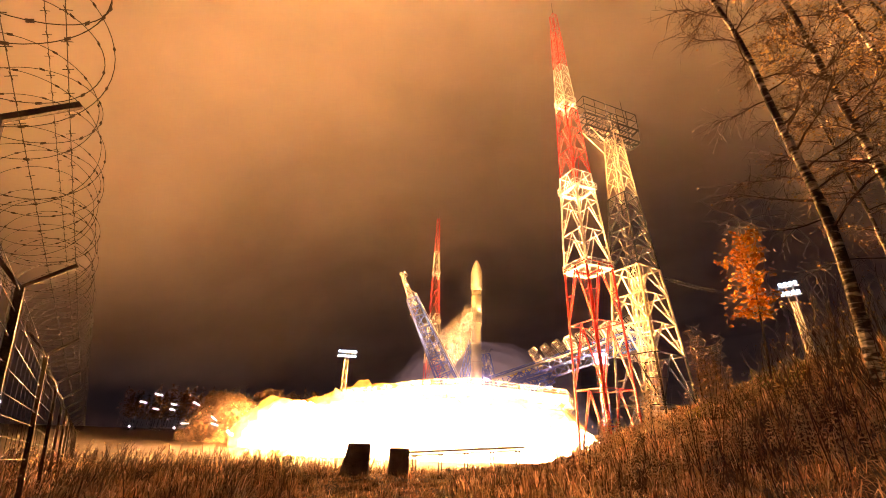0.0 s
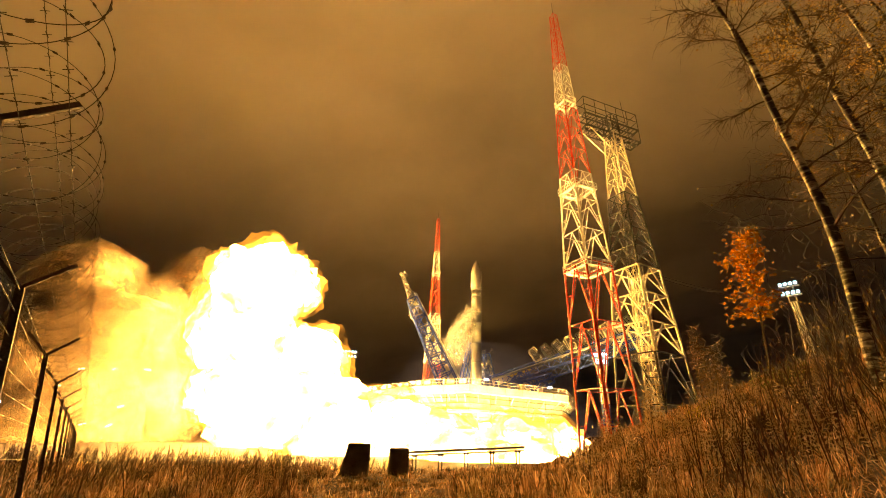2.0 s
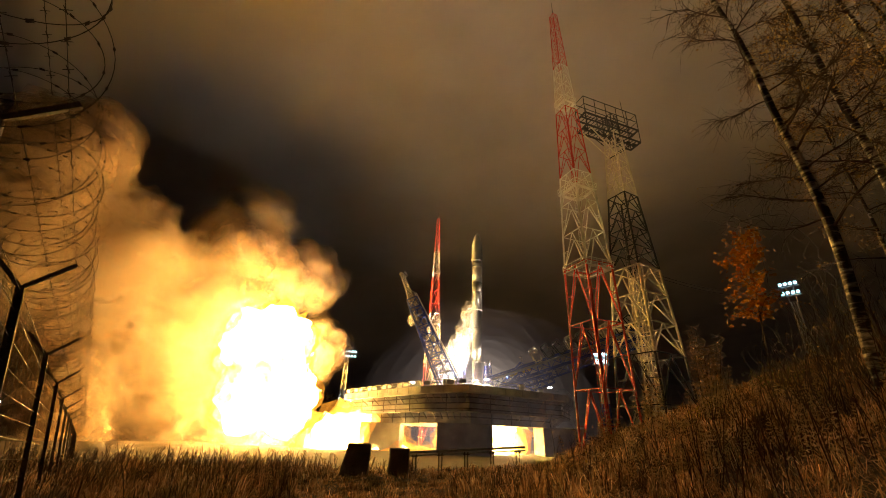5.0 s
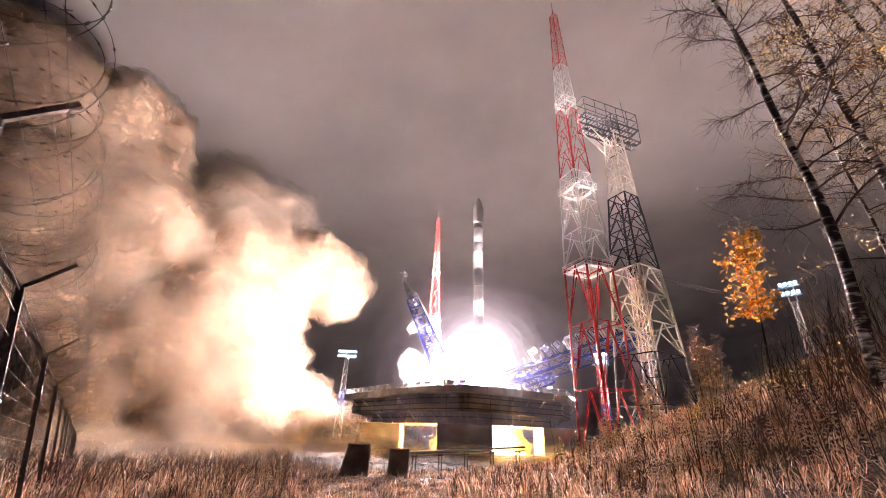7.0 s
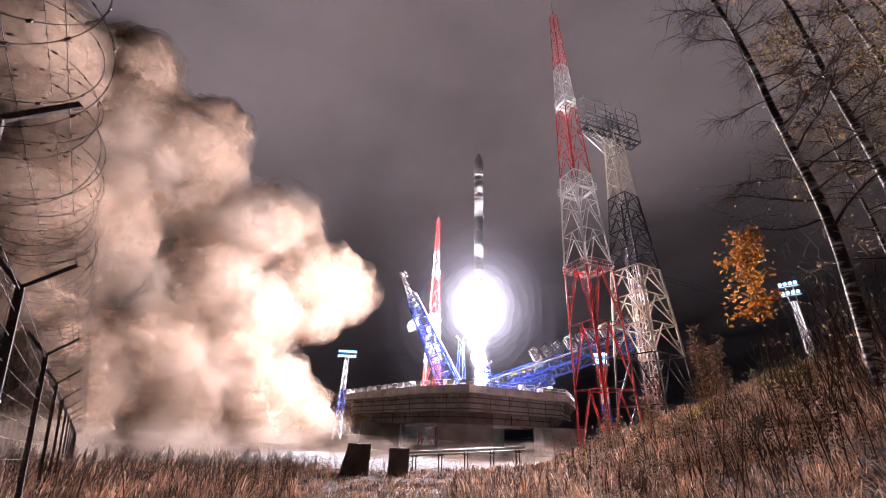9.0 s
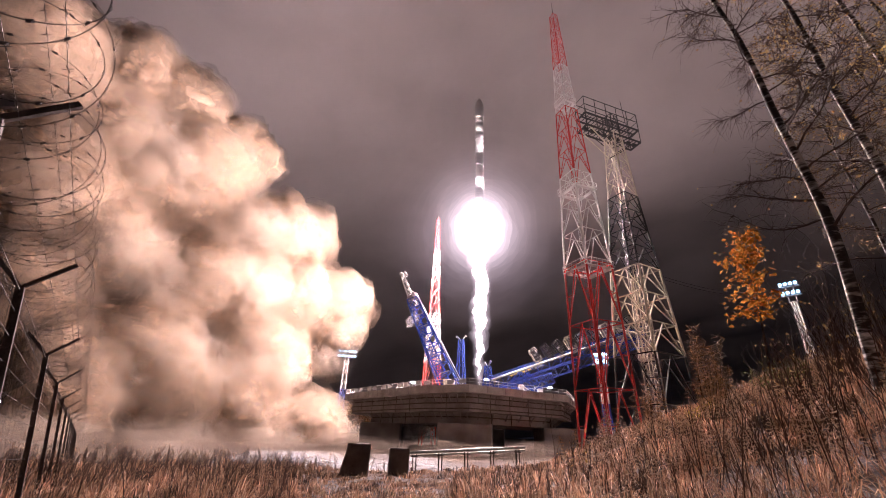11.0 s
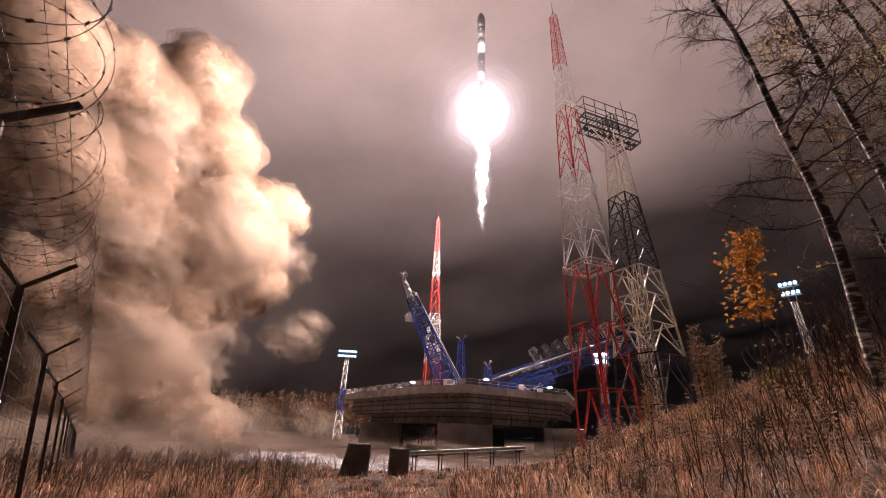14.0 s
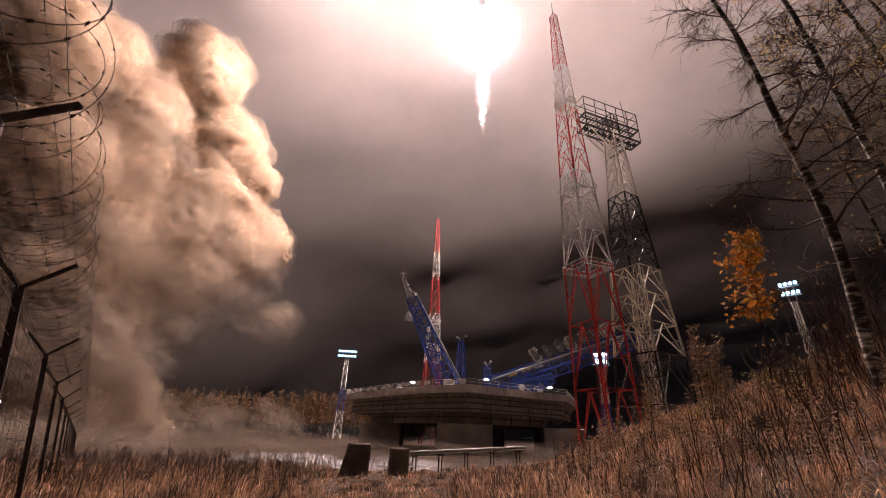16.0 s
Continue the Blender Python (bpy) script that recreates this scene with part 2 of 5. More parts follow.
CLOUD = vapour("cloud", (0.50, 0.46, 0.44), 1, 0.012)


# ---------------------------------------------------------------- mesh tools
def part(name, bm, material, parent=None, label=""):
    me = bpy.data.meshes.new(name)
    bm.to_mesh(me)
    bm.free()
    me.materials.append(material)
    ob = new(name, me)
    if parent:
        ob.parent = parent
    if label:
        ob["label"] = label
    return ob


def soft_shade(ob):
    ob.data.polygons.foreach_set("use_smooth", [True] * len(ob.data.polygons))
    return ob


def raw(name, verts, faces, material, parent=None):
    me = bpy.data.meshes.new(name)
    me.from_pydata(verts, [], faces)
    me.materials.append(material)
    ob = new(name, me)
    if parent:
        ob.parent = parent
    return ob


def empty(name, m, label, category, group=""):
    ob = new(name)
    ob.matrix_basis = m
    return tagged(ob, label, category, group)


def beam(bm, p, q, r, n=4, r2=None):
    """A bar from p to q."""
    p, q = Vector(p), Vector(q)
    d = (q - p).normalized()
    u = d.orthogonal().normalized()
    if abs(d.z) < 0.999:
        u = d.cross(Vector((0, 0, 1))).normalized()
    w = d.cross(u)
    rings = []
    for c, rr in ((p, r), (q, r if r2 is None else r2)):
        rings.append([bm.verts.new(c + (u * math.cos(a) + w * math.sin(a)) * rr) for a in [2 * math.pi * (i + 0.5) / n for i in range(n)]])
    for i in range(n):
        j = (i + 1) % n
        bm.faces.new((rings[0][i], rings[0][j], rings[1][j], rings[1][i]))
    bm.faces.new(rings[0][::-1])
    bm.faces.new(rings[1])


def box(bm, c, s, m=None, bevel=0.0):
    mm = Matrix.Translation(c) @ (m or Matrix()) @ Matrix.Diagonal((*s, 1))
    made = bmesh.ops.create_cube(bm, size=1, matrix=mm)
    if bevel:
        es = list({e for v in made["verts"] for e in v.link_edges})
        bmesh.ops.bevel(bm, geom=es, offset=bevel, segments=1, affect="EDGES")


def lathe(bm, prof, n=24, c=(0, 0, 0)):
    rings = []
    for r, z in prof:
        rings.append([bm.verts.new((c[0] + r * math.cos(2 * math.pi * i / n), c[1] + r * math.sin(2 * math.pi * i / n), c[2] + z)) for i in range(n)])
    for a, b in zip(rings, rings[1:]):
        for i in range(n):
            j = (i + 1) % n
            bm.faces.new((a[i], a[j], b[j], b[i]))
    bm.faces.new(rings[0][::-1])
    bm.faces.new(rings[-1])


def blob(bm, c, r, seed, rough=0.35, scale=1.0, sub=4, squash=1.0):
    """A billowing lump: a sphere pushed out in rounded bulges."""
    made = bmesh.ops.create_icosphere(bm, subdivisions=sub, radius=1)
    off = Vector((seed * 7.3, seed * 3.1, seed * 5.7))
    for v in made["verts"]:
        p = v.co.copy()
        k = 0
        for f, a in ((1.1, 1.0), (2.3, 0.55), (4.9, 0.3), (10.0, 0.14)):
            k += a * (0.55 - abs(noise.noise(p * f * scale + off * f)) * 1.5)
        v.co = Vector(c) + Vector((p.x, p.y, p.z * squash)) * r * (1 + rough * k)


# ---------------------------------------------------------------- ground
def height(x, y):
    """Height of the land: a shelf round the camera, a bank that climbs on one side, flat beyond."""
    fall = min(1, max(0, (y - 17) / 18))
    z = 2.15 - 0.45 * min(1, max(0, (y - 4) / 13)) - 1.9 * fall * fall * (3 - 2 * fall)
    e = x - 2.8 - 0.12 * max(0, y - 8)
    bank = 0.45 * (math.sqrt(e * e + 4) + e) / 2
    bank *= max(0.0, 1 - max(0, y - 24) / 45)
    lim = 16
    bank = lim * (1 - math.exp(-bank / lim))
    z += bank
    z -= 0.045 * max(0, min(40, -x - 4)) * 0.5
    return z + 0.12 * noise.noise(Vector((x * 0.25, y * 0.25, 0))) + 0.05 * noise.noise(Vector((x, y, 3)))


def ground():
    xs = sorted(set([i * 0.8 for i in range(-40, 61)] + [i * 4 for i in range(-30, 40)] + [-1500, -900, -500, -300, -200, 200, 300, 500, 900, 1500]))
    ys = sorted(set([i * 0.8 for i in range(-8, 61)] + [48 + i * 4 for i in range(30)] + [-1500, -700, -300, -120, -60, -30, -15, 200, 260, 320, 450, 700, 1000, 1500, 2500]))
    verts = [(x, y, height(x, y)) for y in ys for x in xs]
    w = len(xs)
    faces = [(j * w + i, j * w + i + 1, (j + 1) * w + i + 1, (j + 1) * w + i) for j in range(len(ys) - 1) for i in range(w - 1)]
    ob = soft_shade(raw("ground", verts, faces, SOIL))
    return tagged(ob, "dark bare soil under dry autumn grass", "ground", kind="structure")


ground()


def cloud_deck():
    n, s = 120, 3200
    verts, faces = [], []
    for j in range(n + 1):
        for i in range(n + 1):
            x, y = (i / n - 0.5) * s, (j / n - 0.35) * s
            p = Vector((x, y, 0)) * 0.006
            far = Vector((x, y - 100)).length
            east, west = min(1, max(0, x / 600)), min(1, max(0, (-x - 40) / 220))
            reach = 640 + 900 * east * east * (3 - 2 * east) - 320 * west * west * (3 - 2 * west)
            z = 212 * math.exp(-(far / reach) ** 2) - 12 + (6 + 26 * math.exp(-far / 700)) * noise.fractal(p, 0.9, 2.1, 4)
            z += 32 * math.exp(-((x - 10) / 100) ** 2 - ((y - 120) / 100) ** 2)
            z -= 20 * math.exp(-((x + 150) / 190) ** 2 - ((y - 190) / 190) ** 2)
            verts.append((x, y, z))
    for j in range(n):
        for i in range(n):
            a = j * (n + 1) + i
            faces.append((a, a + n + 1, a + n + 2, a + 1))
    ob = soft_shade(raw("backdrop", verts, faces, CLOUD))
    return tagged(ob, "low night cloud lit from below by the launch", "cloud", kind="structure")


cloud_deck()


# ---------------------------------------------------------------- launch platform
DECK = 12.0
RIM = [(-3.4, 85.3), (5.8, 79.2), (28.4, 93.3), (36, 112), (30, 138), (8, 150), (-21.6, 139.8), (-24, 112)]
PAD = (10.0, 110.0)


def ring_slab(bm, rim, hole, z0, z1):
    lo, hi, li, hi_in = [], [], [], []
    for x, y in rim:
        d = Vector((x - PAD[0], y - PAD[1])).normalized() * hole
        lo.append(bm.verts.new((x, y, z0)))
        hi.append(bm.verts.new((x, y, z1)))
        li.append(bm.verts.new((PAD[0] + d.x, PAD[1] + d.y, z0)))
        hi_in.append(bm.verts.new((PAD[0] + d.x, PAD[1] + d.y, z1)))
    n = len(rim)
    for i in range(n):
        j = (i + 1) % n
        bm.faces.new((lo[i], lo[j], hi[j], hi[i]))
        bm.faces.new((hi[i], hi[j], hi_in[j], hi_in[i]))
        bm.faces.new((hi_in[i], hi_in[j], li[j], li[i]))
        bm.faces.new((li[i], li[j], lo[j], lo[i]))


def shrunk(k):
    return [(PAD[0] + (x - PAD[0]) * k, PAD[1] + (y - PAD[1]) * k) for x, y in RIM]


def launch_platform():
    top = empty("launch_platform", Matrix(), "grey concrete rocket launch platform raised on thick piers", "launch platform")
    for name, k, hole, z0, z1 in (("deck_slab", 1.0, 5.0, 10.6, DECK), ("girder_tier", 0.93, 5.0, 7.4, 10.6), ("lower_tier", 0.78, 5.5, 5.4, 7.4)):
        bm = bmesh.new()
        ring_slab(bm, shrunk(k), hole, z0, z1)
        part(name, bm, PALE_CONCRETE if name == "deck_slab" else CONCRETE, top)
    for x0, x1, y, d, z0, z1 in ((0.2, 11, 90, 8, -1, 5.4), (-18, -8.5, 112, 14, -1, 5.4), (23, 32, 100, 10, -1, 5.4), (0, 20, 134, 8, -1, 5.4)):
        bm = bmesh.new()
        box(bm, ((x0 + x1) / 2, y, (z0 + z1) / 2), (x1 - x0, d, z1 - z0), bevel=0.15)
        part("pier", bm, CONCRETE, top)
    # ribs under the overhang
    hi, lo = shrunk(0.985), shrunk(0.80)
    for i in range(len(RIM)):
        j = (i + 1) % len(RIM)
        for k in range(6):
            f = (k + 0.5) / 6
            a = [hi[i][c] + (hi[j][c] - hi[i][c]) * f for c in (0, 1)]
            b = [lo[i][c] + (lo[j][c] - lo[i][c]) * f for c in (0, 1)]
            bm = bmesh.new()
            beam(bm, (a[0], a[1], 10.4), (b[0], b[1], 6.2), 0.14)
            part("rib", bm, CONCRETE, top)
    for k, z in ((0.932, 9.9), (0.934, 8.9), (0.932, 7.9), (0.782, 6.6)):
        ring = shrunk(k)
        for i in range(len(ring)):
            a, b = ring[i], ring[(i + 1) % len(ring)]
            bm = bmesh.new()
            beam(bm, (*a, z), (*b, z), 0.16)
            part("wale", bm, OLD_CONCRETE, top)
    for k, z0, z1, gap, r in ((0.936, 7.4, 10.6, 4.6, 0.07), (1.0015, 10.7, 11.95, 4.2, 0.04), (0.786, 5.4, 7.4, 5.2, 0.10)):
        ring = [Vector((*p, 0)) for p in shrunk(k)]
        for i in (0, 1, 2, 6, 7):
            a, b = ring[i], ring[(i + 1) % len(ring)]
            n = int((b - a).length / gap)
            for q in range(1, n):
                p = a + (b - a) * (q / n)
                bm = bmesh.new()
                beam(bm, (p.x, p.y, z0), (p.x, p.y, z1), r)
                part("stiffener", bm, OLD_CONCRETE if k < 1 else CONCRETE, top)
    # railing
    for i in range(len(RIM)):
        j = (i + 1) % len(RIM)
        a, b = Vector((*shrunk(0.99)[i], DECK)), Vector((*shrunk(0.99)[j], DECK))
        for h in (0.55, 1.1):
            bm = bmesh.new()
            beam(bm, a + Vector((0, 0, h)), b + Vector((0, 0, h)), 0.05)
            part("rail", bm, WHITE, top, "pale painted handrail")
        n = int((b - a).length / 2.2)
        for k in range(n):
            p = a + (b - a) * (k / n)
            if i in (0, 6, 7) and k % 3 != 1:
                turn = math.degrees(math.atan2(b.y - a.y, b.x - a.x))
                bm = bmesh.new()
                box(bm, p + (b - a) / n * 0.5 + Vector((0, 0, 0.58)), (1.5, 0.06, 0.75), pose(0, 0, 0, 0, 0, turn), bevel=0.02)
                part("rail_panel", bm, WHITE, top)
            bm = bmesh.new()
            beam(bm, p, p + Vector((0, 0, 1.1)), 0.045)
            part("post", bm, WHITE, top)
    return top


launch_platform()


# ---------------------------------------------------------------- rocket
def rocket():
    r = empty("rocket", pose(PAD[0], PAD[1], 6.0), "slender pale grey two-stage launch rocket with a white fairing", "rocket")
    secs = [("tail_section", [(1.45, 0), (1.33, 1.2), (1.33, 6)], ROCKET_WHITE), ("lower_tank", [(1.33, 6), (1.33, 9.5), (1.38, 9.7), (1.38, 10), (1.33, 10.2), (1.33, 20)], ROCKET_GREY),
            ("upper_tank", [(1.33, 20), (1.33, 24.6), (1.45, 25), (1.45, 25.5)], ROCKET_GREY),
            ("interstage", [(1.42, 25.5), (1.42, 28.4)], ROCKET_DARK), ("upper_stage", [(1.4, 28.4), (1.4, 33.2)], ROCKET_WHITE),
            ("adapter_ring", [(1.36, 33.2), (1.36, 34.8)], ROCKET_DARK),
            ("fairing", [(1.5, 34.8), (1.62, 35.3), (1.62, 40.0), (1.55, 40.5), (1.1, 42.3), (0.55, 43.6), (0.25, 44.1), (0.05, 44.3)], ROCKET_WHITE)]
    for name, prof, mat in secs:
        bm = bmesh.new()
        lathe(bm, prof, 32)
        soft_shade(part(name, bm, mat, r))
    for z in (6, 15, 20, 25.4, 28.4, 33.0, 35.2):
        bm = bmesh.new()
        lathe(bm, [(1.47 if z < 35 else 1.66, z - 0.12), (1.47 if z < 35 else 1.66, z + 0.12)], 32)
        part("ring_frame", bm, ROCKET_WHITE, r)
    bm = bmesh.new()
    beam(bm, (-1.35, -0.3, 7), (-1.35, -0.3, 25), 0.14, 6)
    part("cable_duct", bm, ROCKET_WHITE, r)
    for a in (45, 135, 225, 315):
        bm = bmesh.new()
        lathe(bm, [(0.25, 0.2), (0.5, -1.2)], 12, (0.75 * math.cos(radians(a)), 0.75 * math.sin(radians(a)), 0))
        part("nozzle", bm, STEEL_DARK, r)
    bm = bmesh.new()
    blob(bm, (0, 0, -8), 3.6, 3, 0.10, 1.0, 3, 1.8)
    soft_shade(part("flame_core", bm, FLAME, r, "white-hot exhaust flame"))
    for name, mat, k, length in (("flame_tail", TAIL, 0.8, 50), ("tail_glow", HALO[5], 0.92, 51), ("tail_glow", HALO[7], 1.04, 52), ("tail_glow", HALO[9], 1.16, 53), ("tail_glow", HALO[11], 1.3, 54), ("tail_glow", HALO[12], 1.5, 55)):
        bm = bmesh.new()
        prof = []
        for i in range(120):
            f = i / 119
            wide = (1.5 + 1.3 * f) * (1 - f ** 3)
            prof.append((max(0.15, k * (wide + (1 - f * f) * (0.9 * noise.noise(Vector((f * 19.4, k * 0.3, 0))) + 0.5 * noise.noise(Vector((f * 56, k * 0.3, 5)))))), -1.5 - length * f))
        lathe(bm, prof[::-1], 36)
        for v in bm.verts:
            v.co.x += 1.4 * noise.noise(Vector((0, 0, v.co.z * 0.13))) + 0.9 * noise.noise(v.co * 0.45) + 0.5 * noise.noise(v.co * 1.2 + Vector((k, 0, 0)))
            v.co.y += 0.5 * noise.noise(Vector((5, 0, v.co.z * 0.16)))
        soft_shade(part(name, bm, mat, r, "long glowing exhaust trail"))
    # bloom and lit haze round the flame, added as nested glowing shells
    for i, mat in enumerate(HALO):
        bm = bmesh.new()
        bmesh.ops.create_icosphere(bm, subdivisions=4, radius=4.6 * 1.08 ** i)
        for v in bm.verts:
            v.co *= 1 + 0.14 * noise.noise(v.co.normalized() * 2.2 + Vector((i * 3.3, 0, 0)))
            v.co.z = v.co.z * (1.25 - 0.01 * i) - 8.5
        soft_shade(part("flame_halo", bm, mat, r, "bloom and lit haze round the flame, as nested glowing shells"))
    return r


ROCKET = rocket()


# ---------------------------------------------------------------- lattice towers
def truss_tower(name, m, label, category, levels, group=""):
    """levels: (z, half width, material of the section above, braces)."""
    top = empty(name, m, label, category, group)
    q = [(-1, -1), (1, -1), (1, 1), (-1, 1)]
    for (z0, w0, mat, nb, r), (z1, w1, *_) in zip(levels, levels[1:]):
        for sx, sy in q:
            bm = bmesh.new()
            beam(bm, (sx * w0, sy * w0, z0), (sx * w1, sy * w1, z1), r, 6)
            part("leg", bm, mat, top)
        for k in range(4):
            a, b = q[k], q[(k + 1) % 4]
            for i in range(nb):
                f0, f1 = i / nb, (i + 1) / nb
                wa, wb, za, zb = w0 + (w1 - w0) * f0, w0 + (w1 - w0) * f1, z0 + (z1 - z0) * f0, z0 + (z1 - z0) * f1
                A0, B0, A1, B1 = (a[0] * wa, a[1] * wa, za), (b[0] * wa, b[1] * wa, za), (a[0] * wb, a[1] * wb, zb), (b[0] * wb, b[1] * wb, zb)
                mid = [(A1[c] + B1[c]) / 2 for c in range(3)]
                bars = [(A1, B1, 0.62), (A0, mid, 0.6), (B0, mid, 0.6)]
                if wa > 1.2:
                    bars.append(([(A0[c] + mid[c]) / 2 for c in range(3)], [A0[c] + (A1[c] - A0[c]) * 0.5 for c in range(3)], 0.4))
                    bars.append(([(B0[c] + mid[c]) / 2 for c in range(3)], [B0[c] + (B1[c] - B0[c]) * 0.5 for c in range(3)], 0.4))
                for u, v, f in bars:
                    bm = bmesh.new()
                    beam(bm, u, v, r * f)
                    part("brace", bm, mat, top)
        bm = bmesh.new()
        for s in (-0.25, 0.25):
            beam(bm, (s + w0 * 0.45, w0 * 0.8, z0), (s + w1 * 0.45, w1 * 0.8, z1), 0.04)
        n = int((z1 - z0) / 0.8)
        for i in range(n):
            f = i / n
            cx, cy, cz = (w0 + (w1 - w0) * f) * 0.45, (w0 + (w1 - w0) * f) * 0.8, z0 + (z1 - z0) * f
            beam(bm, (cx - 0.25, cy, cz), (cx + 0.25, cy, cz), 0.03)
        part("ladder", bm, mat, top)
    return top


def gallery(top, z, w, mat):
    """A railed walkway round a tower."""
    bm = bmesh.new()
    for sx, sy, lx, ly in ((0, -0.86, 2, 0.28), (0, 0.86, 2, 0.28), (-0.86, 0, 0.28, 1.44), (0.86, 0, 0.28, 1.44)):
        box(bm, (sx * w, sy * w, z), (lx * w, ly * w, 0.12))
    part("gallery_floor", bm, mat, top)
    for k in range(4):
        a, b = [(-w, -w), (w, -w), (w, w), (-w, w)][k], [(w, -w), (w, w), (-w, w), (-w, -w)][k]
        bm = bmesh.new()
        for h in (0.5, 1.1):
            beam(bm, (*a, z + h), (*b, z + h), 0.05)
        for i in range(6):
            f = i / 5
            p = [a[c] + (b[c] - a[c]) * f for c in (0, 1)]
            beam(bm, (*p, z), (*p, z + 1.1), 0.05)
        part("gallery_rail", bm, mat, top)


def lightning_tower(m):
    t = truss_tower("lightning_tower", m, "tall red and white painted lattice lightning tower", "lattice tower", [
        (0, 2.7, RED, 3, 0.15), (25.7, 2.3, WHITE, 3, 0.13), (41.5, 1.68, RED, 3, 0.09), (55, 1.25, WHITE, 4, 0.07), (65.5, 0.9, RED, 6, 0.06), (80, 0.5, RED, 1, 0.04)], "lightning towers")
    gallery(t, 25.0, 2.5, WHITE)
    gallery(t, 38.4, 2.1, WHITE)
    gallery(t, 56.5, 1.3, WHITE)
    bm = bmesh.new()
    beam(bm, (0, 0, 79), (0, 0, 84), 0.07, 6, 0.03)
    part("lightning_rod", bm, STEEL_DARK, t)
    return t


NEAR_TOWER = lightning_tower(pose(21.7, 55, 0.6, 0, -1.05, 22))
copy_thing(NEAR_TOWER, pose(-2.2, 140, 0.2, 0, 0, 12))


def floodlight_mast():
    t = truss_tower("floodlight_mast", pose(29.6, 58, 1.0, 0, 0.55, 28), "black and cream lattice floodlight mast with a dark lamp gallery", "floodlight mast", [
        (0, 3.8, BLACK, 2, 0.16), (13.2, 3.2, CREAM, 3, 0.19), (26.2, 2.45, BLACK, 4, 0.15), (39.5, 1.6, CREAM, 4, 0.11), (53, 1.0, BLACK, 1, 0.10), (57, 0.9, BLACK, 1, 0.1)])
    turn = pose(-0.45, 0.25, -2.2, 0, 0, -8) @ Matrix.Diagonal((1.12, 1, 1, 1))

    def bar(name, u, v, r, mat=BLACK):
        bm = bmesh.new()
        beam(bm, turn @ Vector(u), turn @ Vector(v), r)
        part(name, bm, mat, t)

    for z in (54.6, 57.4, 59.4, 61.2):
        for y in (-1.2, 1.2):
            bar("gallery_beam", (-5.4, y, z), (5.4, y, z), 0.16 if z < 58 else 0.07)
        for x in (-5.4, 5.4):
            bar("gallery_end", (x, -1.2, z), (x, 1.2, z), 0.12 if z < 58 else 0.06)
    for z in (54.6, 57.4):
        for i in range(17):
            bar("floor_bar", (-5.2 + i * 0.65, -1.1, z), (-5.2 + i * 0.65, 1.1, z), 0.075)
        bar("floor_bar", (-5.4, 0, z), (5.4, 0, z), 0.14)
    for i in range(6):
        x = -5.4 + i * 2.16
        for y in (-1.2, 1.2):
            bar("gallery_post", (x, y, 54.6), (x, y, 61.2), 0.08)
        if i < 5:
            bar("gallery_brace", (x, -1.2, 54.6), (x + 2.16, -1.2, 57.4), 0.06)
    for x in (-4.6, 4.6):
        for y in (-1, 1):
            bar("gallery_strut", (0, y * 0.8, 50.5), (x, y, 54.6), 0.10, CREAM if x < 0 else BLACK)
            bar("gallery_strut", (x * 0.15, y * 0.8, 53), (x * 0.6, y, 54.6), 0.07)
    for row in (56.2,):
        for i in range(9):
            bm = bmesh.new()
            box(bm, turn @ Vector((-4.8 + i * 1.2, -0.8, row)), (0.7, 0.4, 0.7), turn, bevel=0.06)
            part("lamp_housing", bm, BLACK, t)
    for z in range(1, 26, 2):
        for sx, sy in ((-0.8, -0.8), (0.8, -0.8), (0.8, 0.8), (-0.8, 0.8)):
            bm = bmesh.new()
            beam(bm, (sx, sy, z), (sx, sy, z + 2), 0.08)
            beam(bm, (sx, sy, z), (-sy, sx, z + 2), 0.05)
            beam(bm, (sx, sy, z), (-sy, sx, z), 0.05)
            part("lift_shaft_frame", bm, CREAM, t)
    bar("antenna", (5.0, 1, 61.2), (4.7, 1, 66.5), 0.05)
    return t


floodlight_mast()


def yard_light(m, wide, lamps, tall=30.4, girth=1.0):
    """A pale lattice mast with a lit rack of lamps."""
    k = tall / 30.4
    t = truss_tower("yard_light", m, "pale lattice mast with a lit rack of cold white lamps", "floodlight mast", [
        (0, 1.5 * k * girth, WHITE, 3, 0.12 * girth), (10 * k, 1.2 * k * girth, BLUE, 2, 0.11 * girth), (18 * k, 0.95 * k * girth, WHITE, 3, 0.10 * girth), (tall - 1.4 * k, 0.7 * k * girth, WHITE, 1, 0.08 * girth)], "yard lights")
    for z in (tall, tall + max(1.1, 1.9 * k)):
        bm = bmesh.new()
        box(bm, (0, 0, z), (wide, 0.5, 0.3), bevel=0.05)
        part("lamp_bar", bm, STEEL, t)
        for i in range(lamps):
            bm = bmesh.new()
            step = wide / lamps
            box(bm, (-wide / 2 + (i + 0.5) * step, -0.45, z + 0.5), (min(0.8, step * 0.68), 0.3, 0.6), bevel=0.14)
            part("lamp", bm, LAMP, t, "lit cold white lamp")
    for x in (-0.6, 0.6):
        bm = bmesh.new()
        beam(bm, (x, 0, tall - 1.4), (x, 0, tall + 1.9), 0.09)
        part("rack_post", bm, STEEL, t)
    return t


yard_light(pose(-37.5, 170, 0.3, 0, 0, 10), 7.6, 6)
yard_light(pose(26.3, 67.2, -0.2, 0, 0, -10), 2.6, 2, 14.6)
yard_light(pose(68.6, 75, 1.0, 0, 0, -50), 3.2, 4, 29.4, 0.6)


